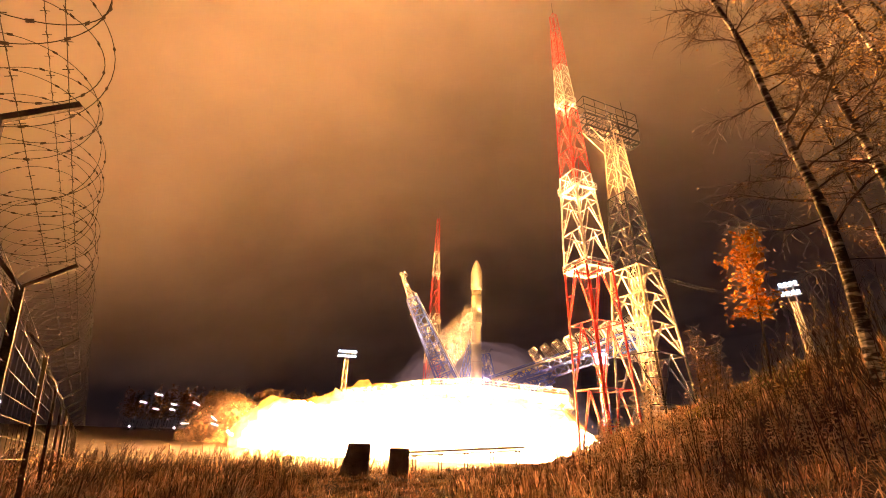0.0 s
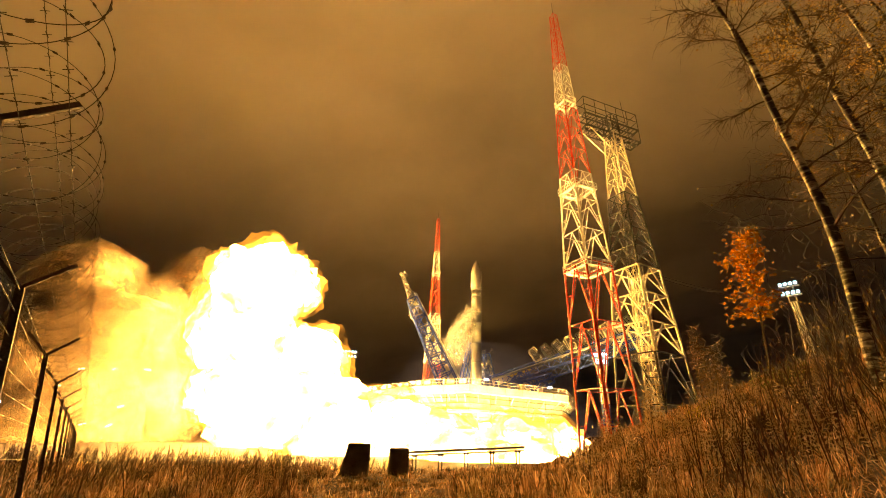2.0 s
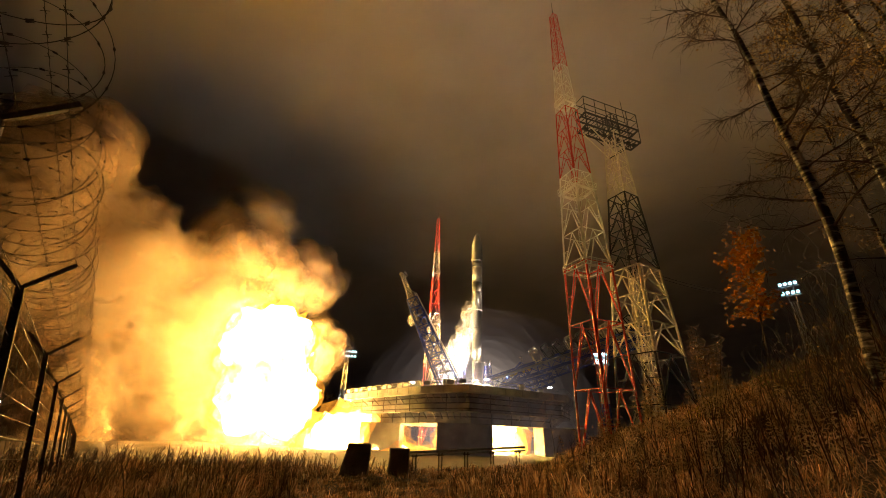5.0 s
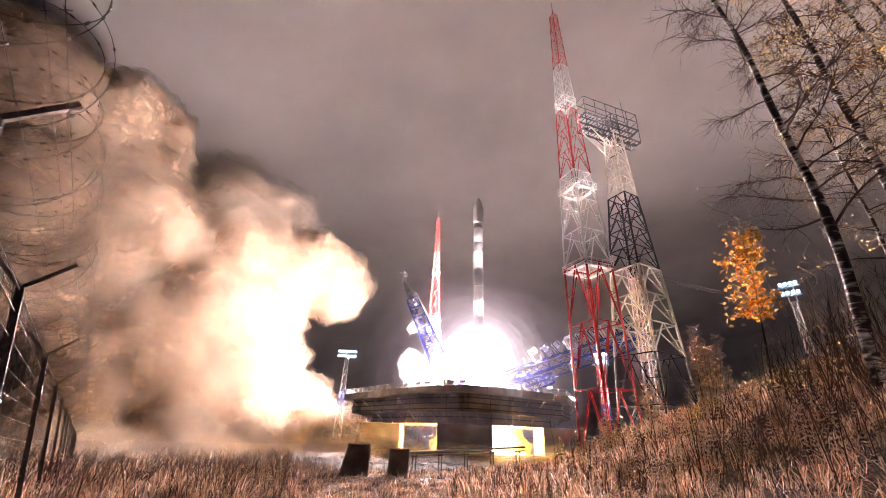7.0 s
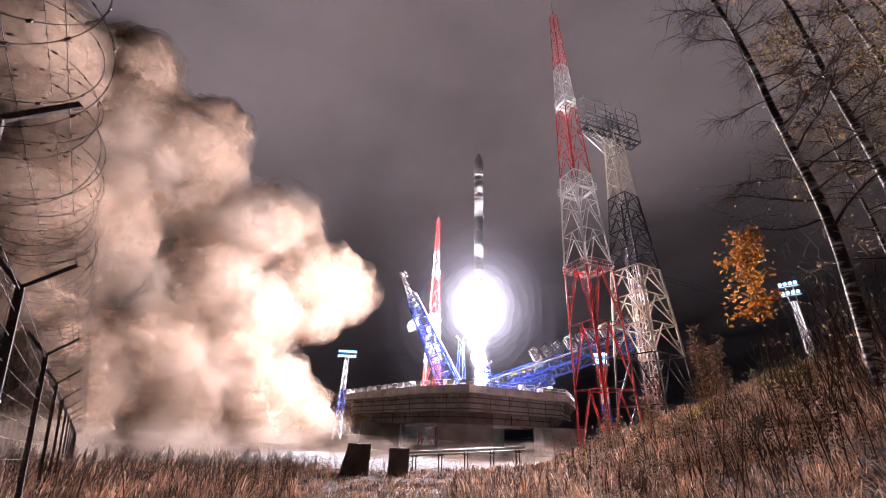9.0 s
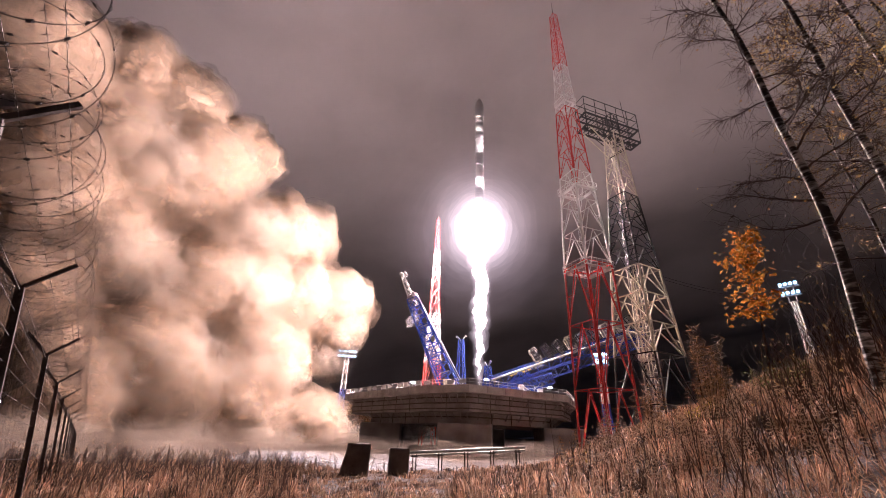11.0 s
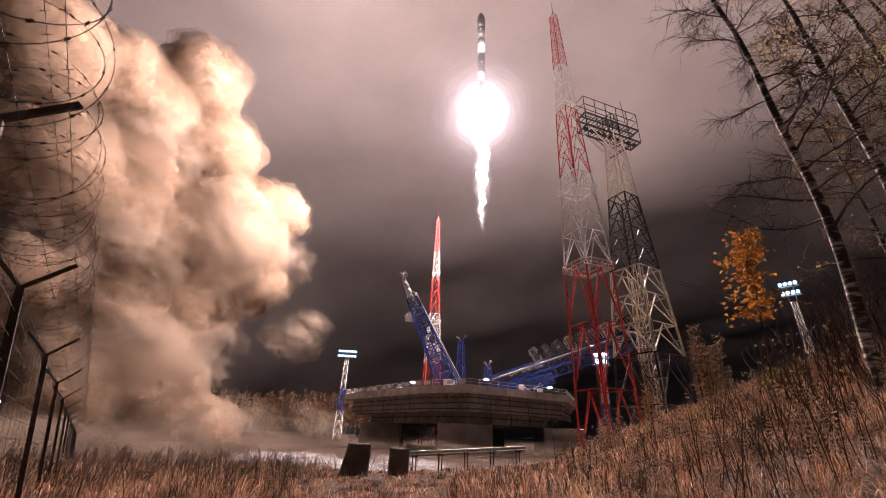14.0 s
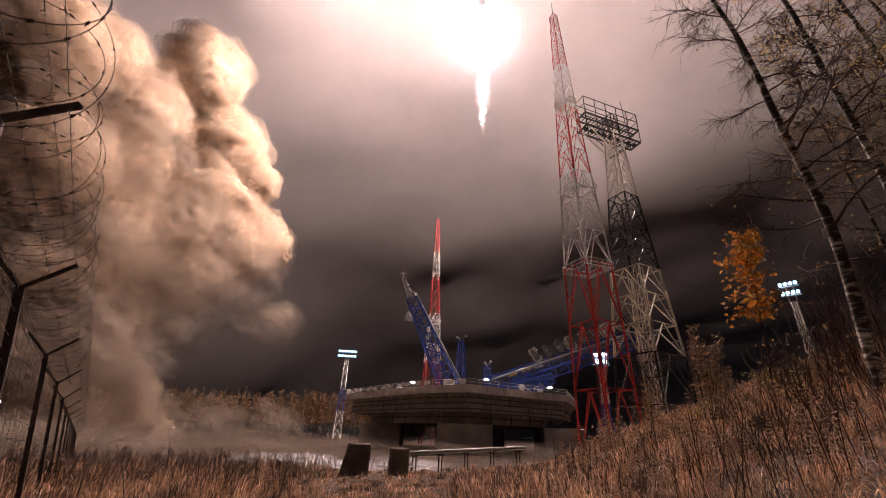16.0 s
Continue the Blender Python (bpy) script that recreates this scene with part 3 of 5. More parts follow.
# ---------------------------------------------------------------- service arms on the platform
def tube(verts, faces, pts, r0, r1, n=5):
    base = len(verts)
    for i, p in enumerate(pts):
        d = (pts[min(i + 1, len(pts) - 1)] - pts[max(i - 1, 0)]).normalized()
        u = d.orthogonal().normalized()
        w = d.cross(u)
        r = r0 + (r1 - r0) * i / (len(pts) - 1)
        for k in range(n):
            a = 2 * math.pi * k / n
            verts.append(p + (u * math.cos(a) + w * math.sin(a)) * r)
    for i in range(len(pts) - 1):
        for k in range(n):
            j = (k + 1) % n
            faces.append((base + i * n + k, base + i * n + j, base + (i + 1) * n + j, base + (i + 1) * n + k))


def truss_arm(top, p, q, w0, w1, mat, bays, r=0.13, up=(0, 1, 0)):
    """A square truss from p to q, every bar a part of top."""
    p, q = Vector(p), Vector(q)
    d = (q - p).normalized()
    u = d.cross(Vector(up)).normalized()
    v = d.cross(u)
    c = [(-1, -1), (1, -1), (1, 1), (-1, 1)]

    def corner(k, f):
        w = (w0 + (w1 - w0) * f) / 2
        return p + (q - p) * f + u * c[k][0] * w + v * c[k][1] * w

    def bar(name, a, b, rr, m=mat):
        bm = bmesh.new()
        beam(bm, a, b, rr)
        part(name, bm, m, top)

    for k in range(4):
        bar("chord", corner(k, 0), corner(k, 1), r)
        for i in range(bays):
            f0, f1 = i / bays, (i + 1) / bays
            bar("brace", corner(k, f1), corner((k + 1) % 4, f1), r * 0.6)
            bar("brace", corner(k, f0), corner((k + 1) % 4, f1), r * 0.6)


def cable_mast():
    t = empty("cable_mast", pose(4.4, 105, DECK), "blue lattice cable mast leaning back from the rocket", "service mast")
    truss_arm(t, (-0.6, 0, 0), (-12.2, 0, 24.0), 5.0, 2.7, BLUE, 10, 0.24)
    truss_arm(t, (-0.9, 0.5, 0), (-12.2, 0.3, 22.0), 2.4, 1.4, BLUE, 12, 0.16)
    truss_arm(t, (-12.2, 0, 23.6), (-15.2, 0, 30.6), 1.5, 0.8, STEEL, 5, 0.14)
    for off in (0.9, 1.5):
        bm = bmesh.new()
        beam(bm, (1.4 + off, -1.4, 0.5), (-12.2 + off * 0.7, -1.2, 25.5), 0.16, 8)
        part("supply_pipe", bm, WHITE, t, "pale supply pipe")
    for dx, dz, s in ((-12.3, 24.3, 1.6), (-11.5, 22.8, 1.3), (-13.1, 26.4, 1.1), (-15.4, 30.8, 1.2), (-14.2, 28.4, 0.9), (-14.6, 31.4, 0.7)):
        bm = bmesh.new()
        box(bm, (dx, -0.5, dz), (s, s * 1.1, s * 0.8), pose(0, 0, 0, 10, 28, 5), bevel=0.12)
        beam(bm, (dx + 0.4 * s, -0.8, dz - 0.3), (dx + 1.3 * s, -0.8, dz - 0.6), 0.12, 6)
        part("coupling", bm, STEEL, t)
    for k in range(7):
        f = 0.1 + k * 0.12
        bm = bmesh.new()
        box(bm, (-11.7 * f - 0.3, -1.9 + f, 24 * f), (2.6 - f, 0.2, 0.25), pose(0, 0, 0, 0, -20, 0))
        part("step_plate", bm, STEEL, t)


cable_mast()


def service_gantry():
    t = empty("service_gantry", pose(12.6, 104, DECK), "lowered blue service gantry with pale folding work platforms", "service gantry")
    a, b = Vector((0.5, 0, 3.2)), Vector((36.0, -8, 15.4))
    truss_arm(t, a, b, 2.6, 2.2, BLUE, 13, 0.2, (0, 0, 1))
    truss_arm(t, a + Vector((4, 0, -1.2)), b + Vector((0, 1, -2.2)), 2.0, 2.0, BLUE, 11, 0.16, (0, 0, 1))
    bm = bmesh.new()
    beam(bm, a + Vector((0, -1.4, 0.6)), b + Vector((0, -1.4, 0.4)), 0.30, 8)
    part("main_tube", bm, STEEL, t, "grey steel main tube")
    truss_arm(t, (2.5, -0.5, 0.2), (15, -2.5, 4.6), 3.4, 2.2, BLUE, 7, 0.24, (0, 0, 1))
    truss_arm(t, (4, 0.5, 0.2), (9, -1, 6.5), 2.8, 1.8, BLUE, 5, 0.22)
    rng_tilt = random.Random(9)
    for k in range(9):
        f = 0.33 + k * 0.078
        c = a + (b - a) * f + Vector((-1.0, -0.2, 2.6))
        m = Matrix.Translation(c) @ pose(0, 0, 0, 0, -26, -12)
        for yy in (-1.3, 1.3):
            bm = bmesh.new()
            m = m @ pose(0, 0, 0, 0, rng_tilt.uniform(-9, 9), 0)
            for u, v in (((-1.0, yy, -1.6), (-1.1, yy, 1.5)), ((-1.1, yy, 1.5), (0.5, yy, 1.7)), ((0.5, yy, 1.7), (0.7, yy, 0.5)), ((-1.0, yy, -1.6), (0.7, yy, -1.7)), ((0.7, yy, -1.7), (0.8, yy, -0.6))):
                beam(bm, m @ Vector(u), m @ Vector(v), 0.16)
            part("platform_frame", bm, CREAM if k % 3 == 0 else STEEL_DARK, t)
            bm = bmesh.new()
            for h in (-0.9, -0.3, 0.9):
                beam(bm, m @ Vector((-1.05, yy, h)), m @ Vector((0.75, yy, h)), 0.07)
            part("platform_rail", bm, STEEL, t)
        bm = bmesh.new()
        for zz in (-1.5, 0.2, 1.5):
            box(bm, m @ Vector((-0.5, 0, zz)), (1.3, 2.6, 0.14), m.to_3x3().to_4x4())
        part("platform_floor", bm, STEEL, t)
        bm = bmesh.new()
        beam(bm, c + Vector((0, 0, -1.5)), c + Vector((0.6, 0.2, -2.6)), 0.14)
        part("hinge_bar", bm, BLUE, t)
    for x, z in ((6, 5.2), (9, 6.2), (12, 7.2)):
        bm = bmesh.new()
        box(bm, (x, -1.5, z), (2.4, 0.7, 0.5), pose(0, 0, 0, 0, -22, 8), bevel=0.1)
        beam(bm, (x - 1.2, -1.9, z - 0.2), (x + 1.4, -1.9, z + 0.9), 0.13, 6)
        part("drive_unit", bm, YELLOW if x < 10 else STEEL, t)
    hv, hf = [], []
    tube(hv, hf, [Vector((8 + 0.4 * i, -2.2, 2.4 - 1.3 * math.sin(i * 0.314) + i / 10)) for i in range(11)], 0.13, 0.13, 6)
    raw("hose", hv, hf, WHITE, t)


service_gantry()


def support_arm(tall, m):
    t = empty("support_arm", m, "blue lattice arm that holds the rocket upright", "support arm", "support arms")
    truss_arm(t, (0, 0, 0), (0, 0, tall - 1.2), 2.3, 1.1, BLUE, 5, 0.15)
    for s in (-1, 1):
        bm = bmesh.new()
        beam(bm, (0, 0, tall - 1.6), (s * 1.3, 0, tall), 0.22)
        beam(bm, (s * 1.3, 0, tall), (s * 1.6, 0, tall - 0.5), 0.18)
        part("fork", bm, STEEL, t, "grey steel fork")
    bm = bmesh.new()
    box(bm, (0, 0, 0.5), (2.8, 2.8, 1.0), bevel=0.2)
    part("counterweight", bm, BLUE, t)
    return t


# each: thing, its foot (its x axis points away from the rocket), swing outwards over time
ARMS = []
for tall, bx, by, turn, swing in ((16.4, 6.0, 112.5, 150, [(0, -12), (2.9, -12), (4.2, 0), (16, 0)]),
                                  (12.5, 14.6, 109, -15, [(0, -9), (2.6, -9), (3.2, 14), (3.8, 34), (5, 40), (6.5, 42), (9, 62), (11.5, 80), (16, 80)]),
                                  (8.5, 12.4, 105, -60, [(0, -8), (2.8, -8), (4, 0), (16, 0)]),
                                  (13, 13.5, 114.5, 45, [(0, -10), (2.7, -10), (4, 40), (6.5, 75), (16, 80)])):
    foot = pose(bx, by, DECK, 0, 0, turn)
    ARMS.append((support_arm(tall, foot), foot, swing))


def deck_clutter():
    for x, y, w, h, mat, lab in ((-9, 100, 1.4, 1.0, WHITE, "small white equipment cabinet on the platform edge"), (2.2, 84.5, 2.2, 1.3, CREAM, "cream equipment cabinet on the platform edge"),
                                 (17.5, 89, 1.0, 1.3, WHITE, "small white equipment cabinet on the platform edge"), (22, 91.8, 1.0, 1.0, WHITE, "small white equipment cabinet on the platform edge"),
                                 (-14, 121, 1.6, 1.1, WHITE, "small white equipment cabinet on the platform edge")):
        t = empty("equipment_cabinet", pose(x, y, DECK, 0, 0, 12), lab, "cabinet", "deck cabinets")
        bm = bmesh.new()
        box(bm, (0, 0, h / 2), (w, 0.8, h), bevel=0.06)
        part("body", bm, mat, t)
        bm = bmesh.new()
        box(bm, (0, -0.42, h / 2), (w * 0.8, 0.05, h * 0.8), bevel=0.02)
        part("door", bm, mat, t)
    for x, y, z in ((-13.0, 116, DECK), (-5.5, 93, DECK), (24.5, 93, DECK), (9.5, 83.4, DECK)):
        t = empty("deck_lamp", pose(x, y, z), "small lit white deck lamp on a short post", "lamp", "deck lamps")
        bm = bmesh.new()
        beam(bm, (0, 0, 0), (0, 0, 1.3), 0.05, 6)
        part("post", bm, STEEL, t)
        bm = bmesh.new()
        box(bm, (0, -0.1, 1.4), (0.9, 0.25, 0.3), bevel=0.05)
        part("lamp", bm, SMALL_LAMP, t)


deck_clutter()


# ---------------------------------------------------------------- fence with coiled wire
FA, FB = -0.89, -0.766
ALONG = Vector((FB, 1, 0)).normalized()
ACROSS = Vector((ALONG.y, -ALONG.x, 0))


def fence_top(y):
    return Vector((FA + FB * y, y, 4.25 - 0.06 * y))


LEAN = math.tan(radians(10))
POST_Y = [1.4] + [2.89 + 2.37 * i for i in range(13)]


def wire_fence():
    t = empty("wire_fence", Matrix(), "rusty wire mesh fence with forked posts, leaning slightly", "fence")
    for y in POST_Y:
        p = fence_top(y) + Vector((0, 0, 0.21 if y < 2 else 0))
        foot = p - Vector((0, 0, 2.5)) + ACROSS * 2.5 * LEAN
        bm = bmesh.new()
        beam(bm, foot, p, 0.035, 4)
        post = part("post", bm, RUST, t)
        for s, name in ((1, "arm"), (-1, "arm")):
            bm = bmesh.new()
            big = 0.88 if y < 2 else 1.0
            beam(bm, p, p + ACROSS * s * 0.25 * big + Vector((0, 0, 0.25 * big)), 0.020, 4)
            part(name, bm, RUST, post)
    y0, y1 = -1.5, POST_Y[-1]
    for k in range(13):
        h = 0.03 + k * 0.16
        bm = bmesh.new()
        n = 14
        pts = []
        for i in range(n + 1):
            y = y0 + (y1 - y0) * i / n
            pts.append(fence_top(y) - Vector((0, 0, h + 0.02 * math.sin(i * 2.1 + k))) + ACROSS * h * LEAN)
        for a, b in zip(pts, pts[1:]):
            beam(bm, a, b, 0.0026 if a.y < 8 else 0.0018, 3)
        part("line_wire", bm, WIRE, t)
    verts, faces = [], []
    y = y0
    while y < 11:
        a, b = fence_top(y), fence_top(y) - Vector((0, 0, 2.3)) + ACROSS * 2.3 * LEAN
        for dd in (-1, 1):
            i = len(verts)
            r = 0.0014 if y < 6 else 0.001
            verts += [a - ALONG * r, a + ALONG * r, b + ALONG * r, b - ALONG * r] if dd > 0 else [a - ACROSS * r, a + ACROSS * r, b + ACROSS * r, b - ACROSS * r]
            faces.append((i, i + 1, i + 2, i + 3))
        y += 0.26 if y < 6 else 0.5
    tagged(raw("mesh_wire", verts, faces, WIRE, t), kind="stuff")
    # barbed strands between the arm tips
    for s, up in ((1, 0.25), (-1, 0.25), (0.5, 0.13), (-0.5, 0.13), (0.0, 0.72)):
        bm = bmesh.new()
        pts = [fence_top(y) + ACROSS * s * 0.24 + Vector((0, 0, up)) for y in [y0 + (y1 - y0) * i / 12 for i in range(13)]]
        for a, b in zip(pts, pts[1:]):
            beam(bm, a, b, 0.0016, 3)
        yy = y0
        while yy < 9:
            c = fence_top(yy) + ACROSS * s * 0.24 + Vector((0, 0, up))
            for q in (0.6, 2.2, 3.8, 5.3):
                w = (ACROSS * math.cos(q) + Vector((0, 0, 1)) * math.sin(q)) * 0.018
                beam(bm, c - w * 0.2, c + w, 0.0018, 3)
            yy += 0.12
        part("barbed_strand", bm, WIRE, t)


wire_fence()


def razor_coil(y0, y1, hand, phase):
    """One run of coiled barbed tape lying in the forks of the fence."""
    verts, faces, bv, bf = [], [], [], []
    pitch, n = (0.39, 48) if y0 < 8 else (0.55, 28) if y0 < 19 else (0.8, 20)
    length = (y1 - y0) * 1.26
    turns = length / pitch
    total = int(turns * n)
    ring = []
    rnd = random.Random(int(y0 * 10) + hand)
    for i in range(total + 1):
        f = i / total
        a = hand * 2 * math.pi * turns * f + phase
        y = y0 + (y1 - y0) * f
        wob = 1 + 0.06 * math.sin(i * 0.037 + hand) + 0.03 * math.sin(i * 0.21)
        c = fence_top(y) + Vector((0, 0, 0.40))
        rad = ACROSS * math.cos(a) + Vector((0, 0, 1)) * math.sin(a)
        p = c + rad * 0.31 * wob + ALONG * 0.10 * math.sin(a * 0.5)
        tan = (ACROSS * -math.sin(a) + Vector((0, 0, 1)) * math.cos(a)) * hand
        side = ALONG
        r = 0.0019 if y < 5 else 0.0017 if y < 10 else 0.0015
        for q in (0, 2.09, 4.19):
            verts.append(p + (rad * math.cos(q) + side * math.sin(q)) * r)
        if i:
            b = len(verts) - 6
            for k in range(3):
                j = (k + 1) % 3
                faces.append((b + k, b + j, b + 3 + j, b + 3 + k))
        if i % 4 == 0 and y < 12:
            b = len(bv)
            w = 0.0105
            bv += [p + tan * w + side * w * 0.9, p - tan * w + side * w * 0.9, p - tan * w - side * w * 0.9, p + tan * w - side * w * 0.9, p + rad * 0.006, p - rad * 0.006]
            bf += [(b, b + 1, b + 4), (b + 1, b + 2, b + 4), (b + 2, b + 3, b + 4), (b + 3, b, b + 4), (b + 1, b, b + 5), (b + 2, b + 1, b + 5), (b + 3, b + 2, b + 5), (b, b + 3, b + 5)]
    t = empty("razor_wire_coil", Matrix(), "dark coil of razor wire lying on the fence forks", "razor wire", "razor wire coils")
    raw("core_wire", verts, faces, WIRE, t)
    if bv:
        tagged(raw("barbing", bv, bf, WIRE, t), kind="stuff")
    return t


for y0, y1 in ((-1.6, 8.0), (8.0, 19.0), (19.0, 31.0)):
    for hand in (1, -1):
        razor_coil(y0, y1, hand, 0.6 * hand)


# ---------------------------------------------------------------- blocks and pipe below the pad
def concrete_block(x, y, w, h, slant, label):
    z = height(x, y) - 0.15
    bm = bmesh.new()
    box(bm, (0, 0, h / 2), (w, w, h), bevel=0.04)
    bmesh.ops.subdivide_edges(bm, edges=bm.edges[:], cuts=3, use_grid_fill=True)
    for v in bm.verts:
        v.co.x += -slant * (1 - v.co.z / h) * (1 if v.co.x < 0 else 0.05)
        v.co += noise.noise_vector(v.co * 3) * 0.03
    ob = part("concrete_block", bm, OLD_CONCRETE)
    ob.matrix_basis = pose(x, y, z, 0, 0, 8)
    tagged(ob, label, "concrete block", "concrete blocks")


concrete_block(-2.68, 16, 0.78, 1.15, 0.22, "dark weathered concrete block with a slanting side in the grass")
concrete_block(-1.35, 17, 0.72, 1.1, 0.0, "dark weathered upright concrete block in the dry grass")


def pipe_run():
    t = empty("pipe_run", pose(0, 0, 0), "long pale pipe carried on low steel trestles", "pipe")
    a, b = Vector((-1.5, 26, 2.22)), Vector((5.2, 26, 2.72))
    for o, r in ((0, 0.07), (-0.16, 0.045)):
        bm = bmesh.new()
        beam(bm, a + Vector((0, 0.1, o)), b + Vector((0, 0.1, o)), r, 10)
        part("pipe", bm, STEEL, t)
    for k in range(5):
        p = a + (b - a) * (0.05 + k * 0.22)
        for s in (-0.09, 0.09):
            bm = bmesh.new()
            beam(bm, (p.x + s, p.y, height(p.x, p.y) - 0.1), (p.x + s, p.y, p.z - 0.1), 0.035)
            part("trestle_leg", bm, RUST, t)
        bm = bmesh.new()
        box(bm, (p.x, p.y, p.z - 0.22), (0.36, 0.3, 0.06))
        part("trestle_head", bm, RUST, t)


pipe_run()


# overhead line from the floodlight mast across the bank
def overhead_line():
    t = empty("overhead_line", Matrix(), "two thin dark overhead cables sagging across the bank", "cable")
    for o in (0, 0.5):
        a, b = Vector((33, 58, 26.3 + o)), Vector((67, 74, 31 + o))
        bm = bmesh.new()
        pts = [a + (b - a) * (i / 16) - Vector((0, 0, 1.8 * math.sin(math.pi * i / 16))) for i in range(17)]
        for p, q in zip(pts, pts[1:]):
            beam(bm, p, q, 0.03, 4)
        part("cable", bm, STEEL_DARK, t)


overhead_line()


def guard_rail():
    """A pale road rail at the foot of the bank."""
    t = empty("guard_rail", Matrix(), "pale grey crash barrier along the access road", "crash barrier")
    a, b = Vector((26, 50, 0)), Vector((60, 62, 0))
    n = 12
    pts = [a + (b - a) * (i / n) for i in range(n + 1)]
    top = [Vector((p.x, p.y, 6.0 + 4.6 * i / n)) for i, p in enumerate(pts)]
    for p, q in zip(top, top[1:]):
        bm = bmesh.new()
        beam(bm, p, q, 0.22, 4)
        part("rail", bm, WHITE, t)
        bm = bmesh.new()
        beam(bm, Vector((p.x, p.y, height(p.x, p.y) - 0.2)), p, 0.09, 4)
        part("post", bm, STEEL, t)


guard_rail()


# ---------------------------------------------------------------- trees
def leaf(verts, faces, p, s, rnd):
    a = Vector((rnd.gauss(0, 1), rnd.gauss(0, 1), rnd.gauss(0, 1))).normalized()
    b = a.orthogonal().normalized()
    if rnd.random() < 0.5:
        b = a.cross(b)
    i = len(verts)
    c = a.cross(b) * s * 0.15
    verts += [p, p + a * s * 0.5 + b * s * 0.38 + c, p + a * s, p + a * s * 0.5 - b * s * 0.38 + c]
    faces += [(i, i + 1, i + 2), (i, i + 2, i + 3)]


def wander(p, d, length, steps, rnd, bend=0.18, droop=0.0):
    pts = [p.copy()]
    d = d.normalized()
    for i in range(steps):
        d = (d + Vector((rnd.gauss(0, bend), rnd.gauss(0, bend), rnd.gauss(0, bend) - droop))).normalized()
        pts.append(pts[-1] + d * length / steps)
    return pts


def birch(crest, y, top_z, r, seed, first, leaves, label, bow=0.0085, high=8.0):
    """A bowed birch: its trunk bulges out furthest, to crest, at the height high."""
    rnd = random.Random(seed)
    x = crest - bow * (height(crest, y) - high) ** 2
    z = height(x, y) - 0.2
    t = empty("birch_tree", pose(x, y, z), label, "birch tree", "birch trees")
    h = top_z - z
    v, f = [], []
    trunk = [Vector((crest - bow * (z + h * i / 24 - high) ** 2 - x + 0.03 * math.sin(i * 0.5 + seed), 0.03 * math.sin(i * 0.7), h * i / 24)) for i in range(25)]
    tube(v, f, trunk, r, r * 0.25, 10)
    soft_shade(raw("trunk", v, f, BARK, t))
    lv, lf = [], []
    wv, wf = [], []
    for k in range(34):
        s = first + (1 - first) * (k + rnd.random()) / 34
        i = min(23, int(s * 24))
        p = trunk[i].lerp(trunk[i + 1], s * 24 - i)
        a = rnd.uniform(0, 2 * math.pi)
        d = Vector((math.cos(a), math.sin(a), rnd.uniform(0.1, 0.7)))
        ln = (1.0 + 1.1 * (1 - s)) * rnd.uniform(0.7, 1.25)
        limb = wander(p, d, ln, 9, rnd, 0.14, -0.02)
        bv, bf = [], []
        tube(bv, bf, limb, 0.030 * (1.3 - s), 0.005, 5)
        raw("limb", bv, bf, TWIG, t)
        for q in limb[2:]:
            for _ in range(3):
                d2 = (limb[-1] - limb[0]).normalized() + Vector((rnd.gauss(0, 0.7), rnd.gauss(0, 0.7), rnd.gauss(0, 0.5)))
                tw = wander(q, d2, ln * rnd.uniform(0.2, 0.45), 5, rnd, 0.2, 0.05)
                tube(wv, wf, tw, 0.008, 0.003, 3)
                for e in tw[1:]:
                    if rnd.random() < 0.7:
                        d3 = (tw[-1] - tw[0]).normalized() + Vector((rnd.gauss(0, 0.6), rnd.gauss(0, 0.6), rnd.gauss(0, 0.6) - 0.2))
                        tw2 = wander(e, d3, rnd.uniform(0.2, 0.5), 3, rnd, 0.2, 0.1)
                        tube(wv, wf, tw2, 0.004, 0.002, 3)
                        if rnd.random() < leaves:
                            leaf(lv, lf, tw2[-1], rnd.uniform(0.045, 0.085), rnd)
    tagged(raw("twig_spray", wv, wf, TWIG, t), kind="stuff")
    if lv:
        tagged(raw("leaves", lv, lf, DULL_LEAF, t), "sparse dull orange leaves", kind="stuff")
    return t


birch(7.76, 7.15, 17, 0.12, 5, 0.24, 0.10, "leaning-limbed bare birch with dark scarred white bark", 0.0145, 7.5)
birch(11.18, 8.5, 22, 0.13, 6, 0.22, 0.95, "bare birch with few dull orange leaves on the bank", 0.0085, 9.4)
birch(14.05, 9.0, 23, 0.12, 7, 0.22, 0.95, "bare birch with few dull orange leaves on the bank", 0.0085, 8.0)
birch(16.3, 9.6, 23, 0.11, 8, 0.25, 0.7, "bare birch with few dull orange leaves on the bank", 0.008, 8.0)
birch(15.9, 13.0, 21, 0.07, 9, 0.2, 0.8, "slim birch with dull orange leaves on the bank", 0.005, 8.0)
birch(20.5, 14.0, 24, 0.07, 10, 0.2, 0.8, "slim birch with dull orange leaves on the bank", 0.005, 8.0)


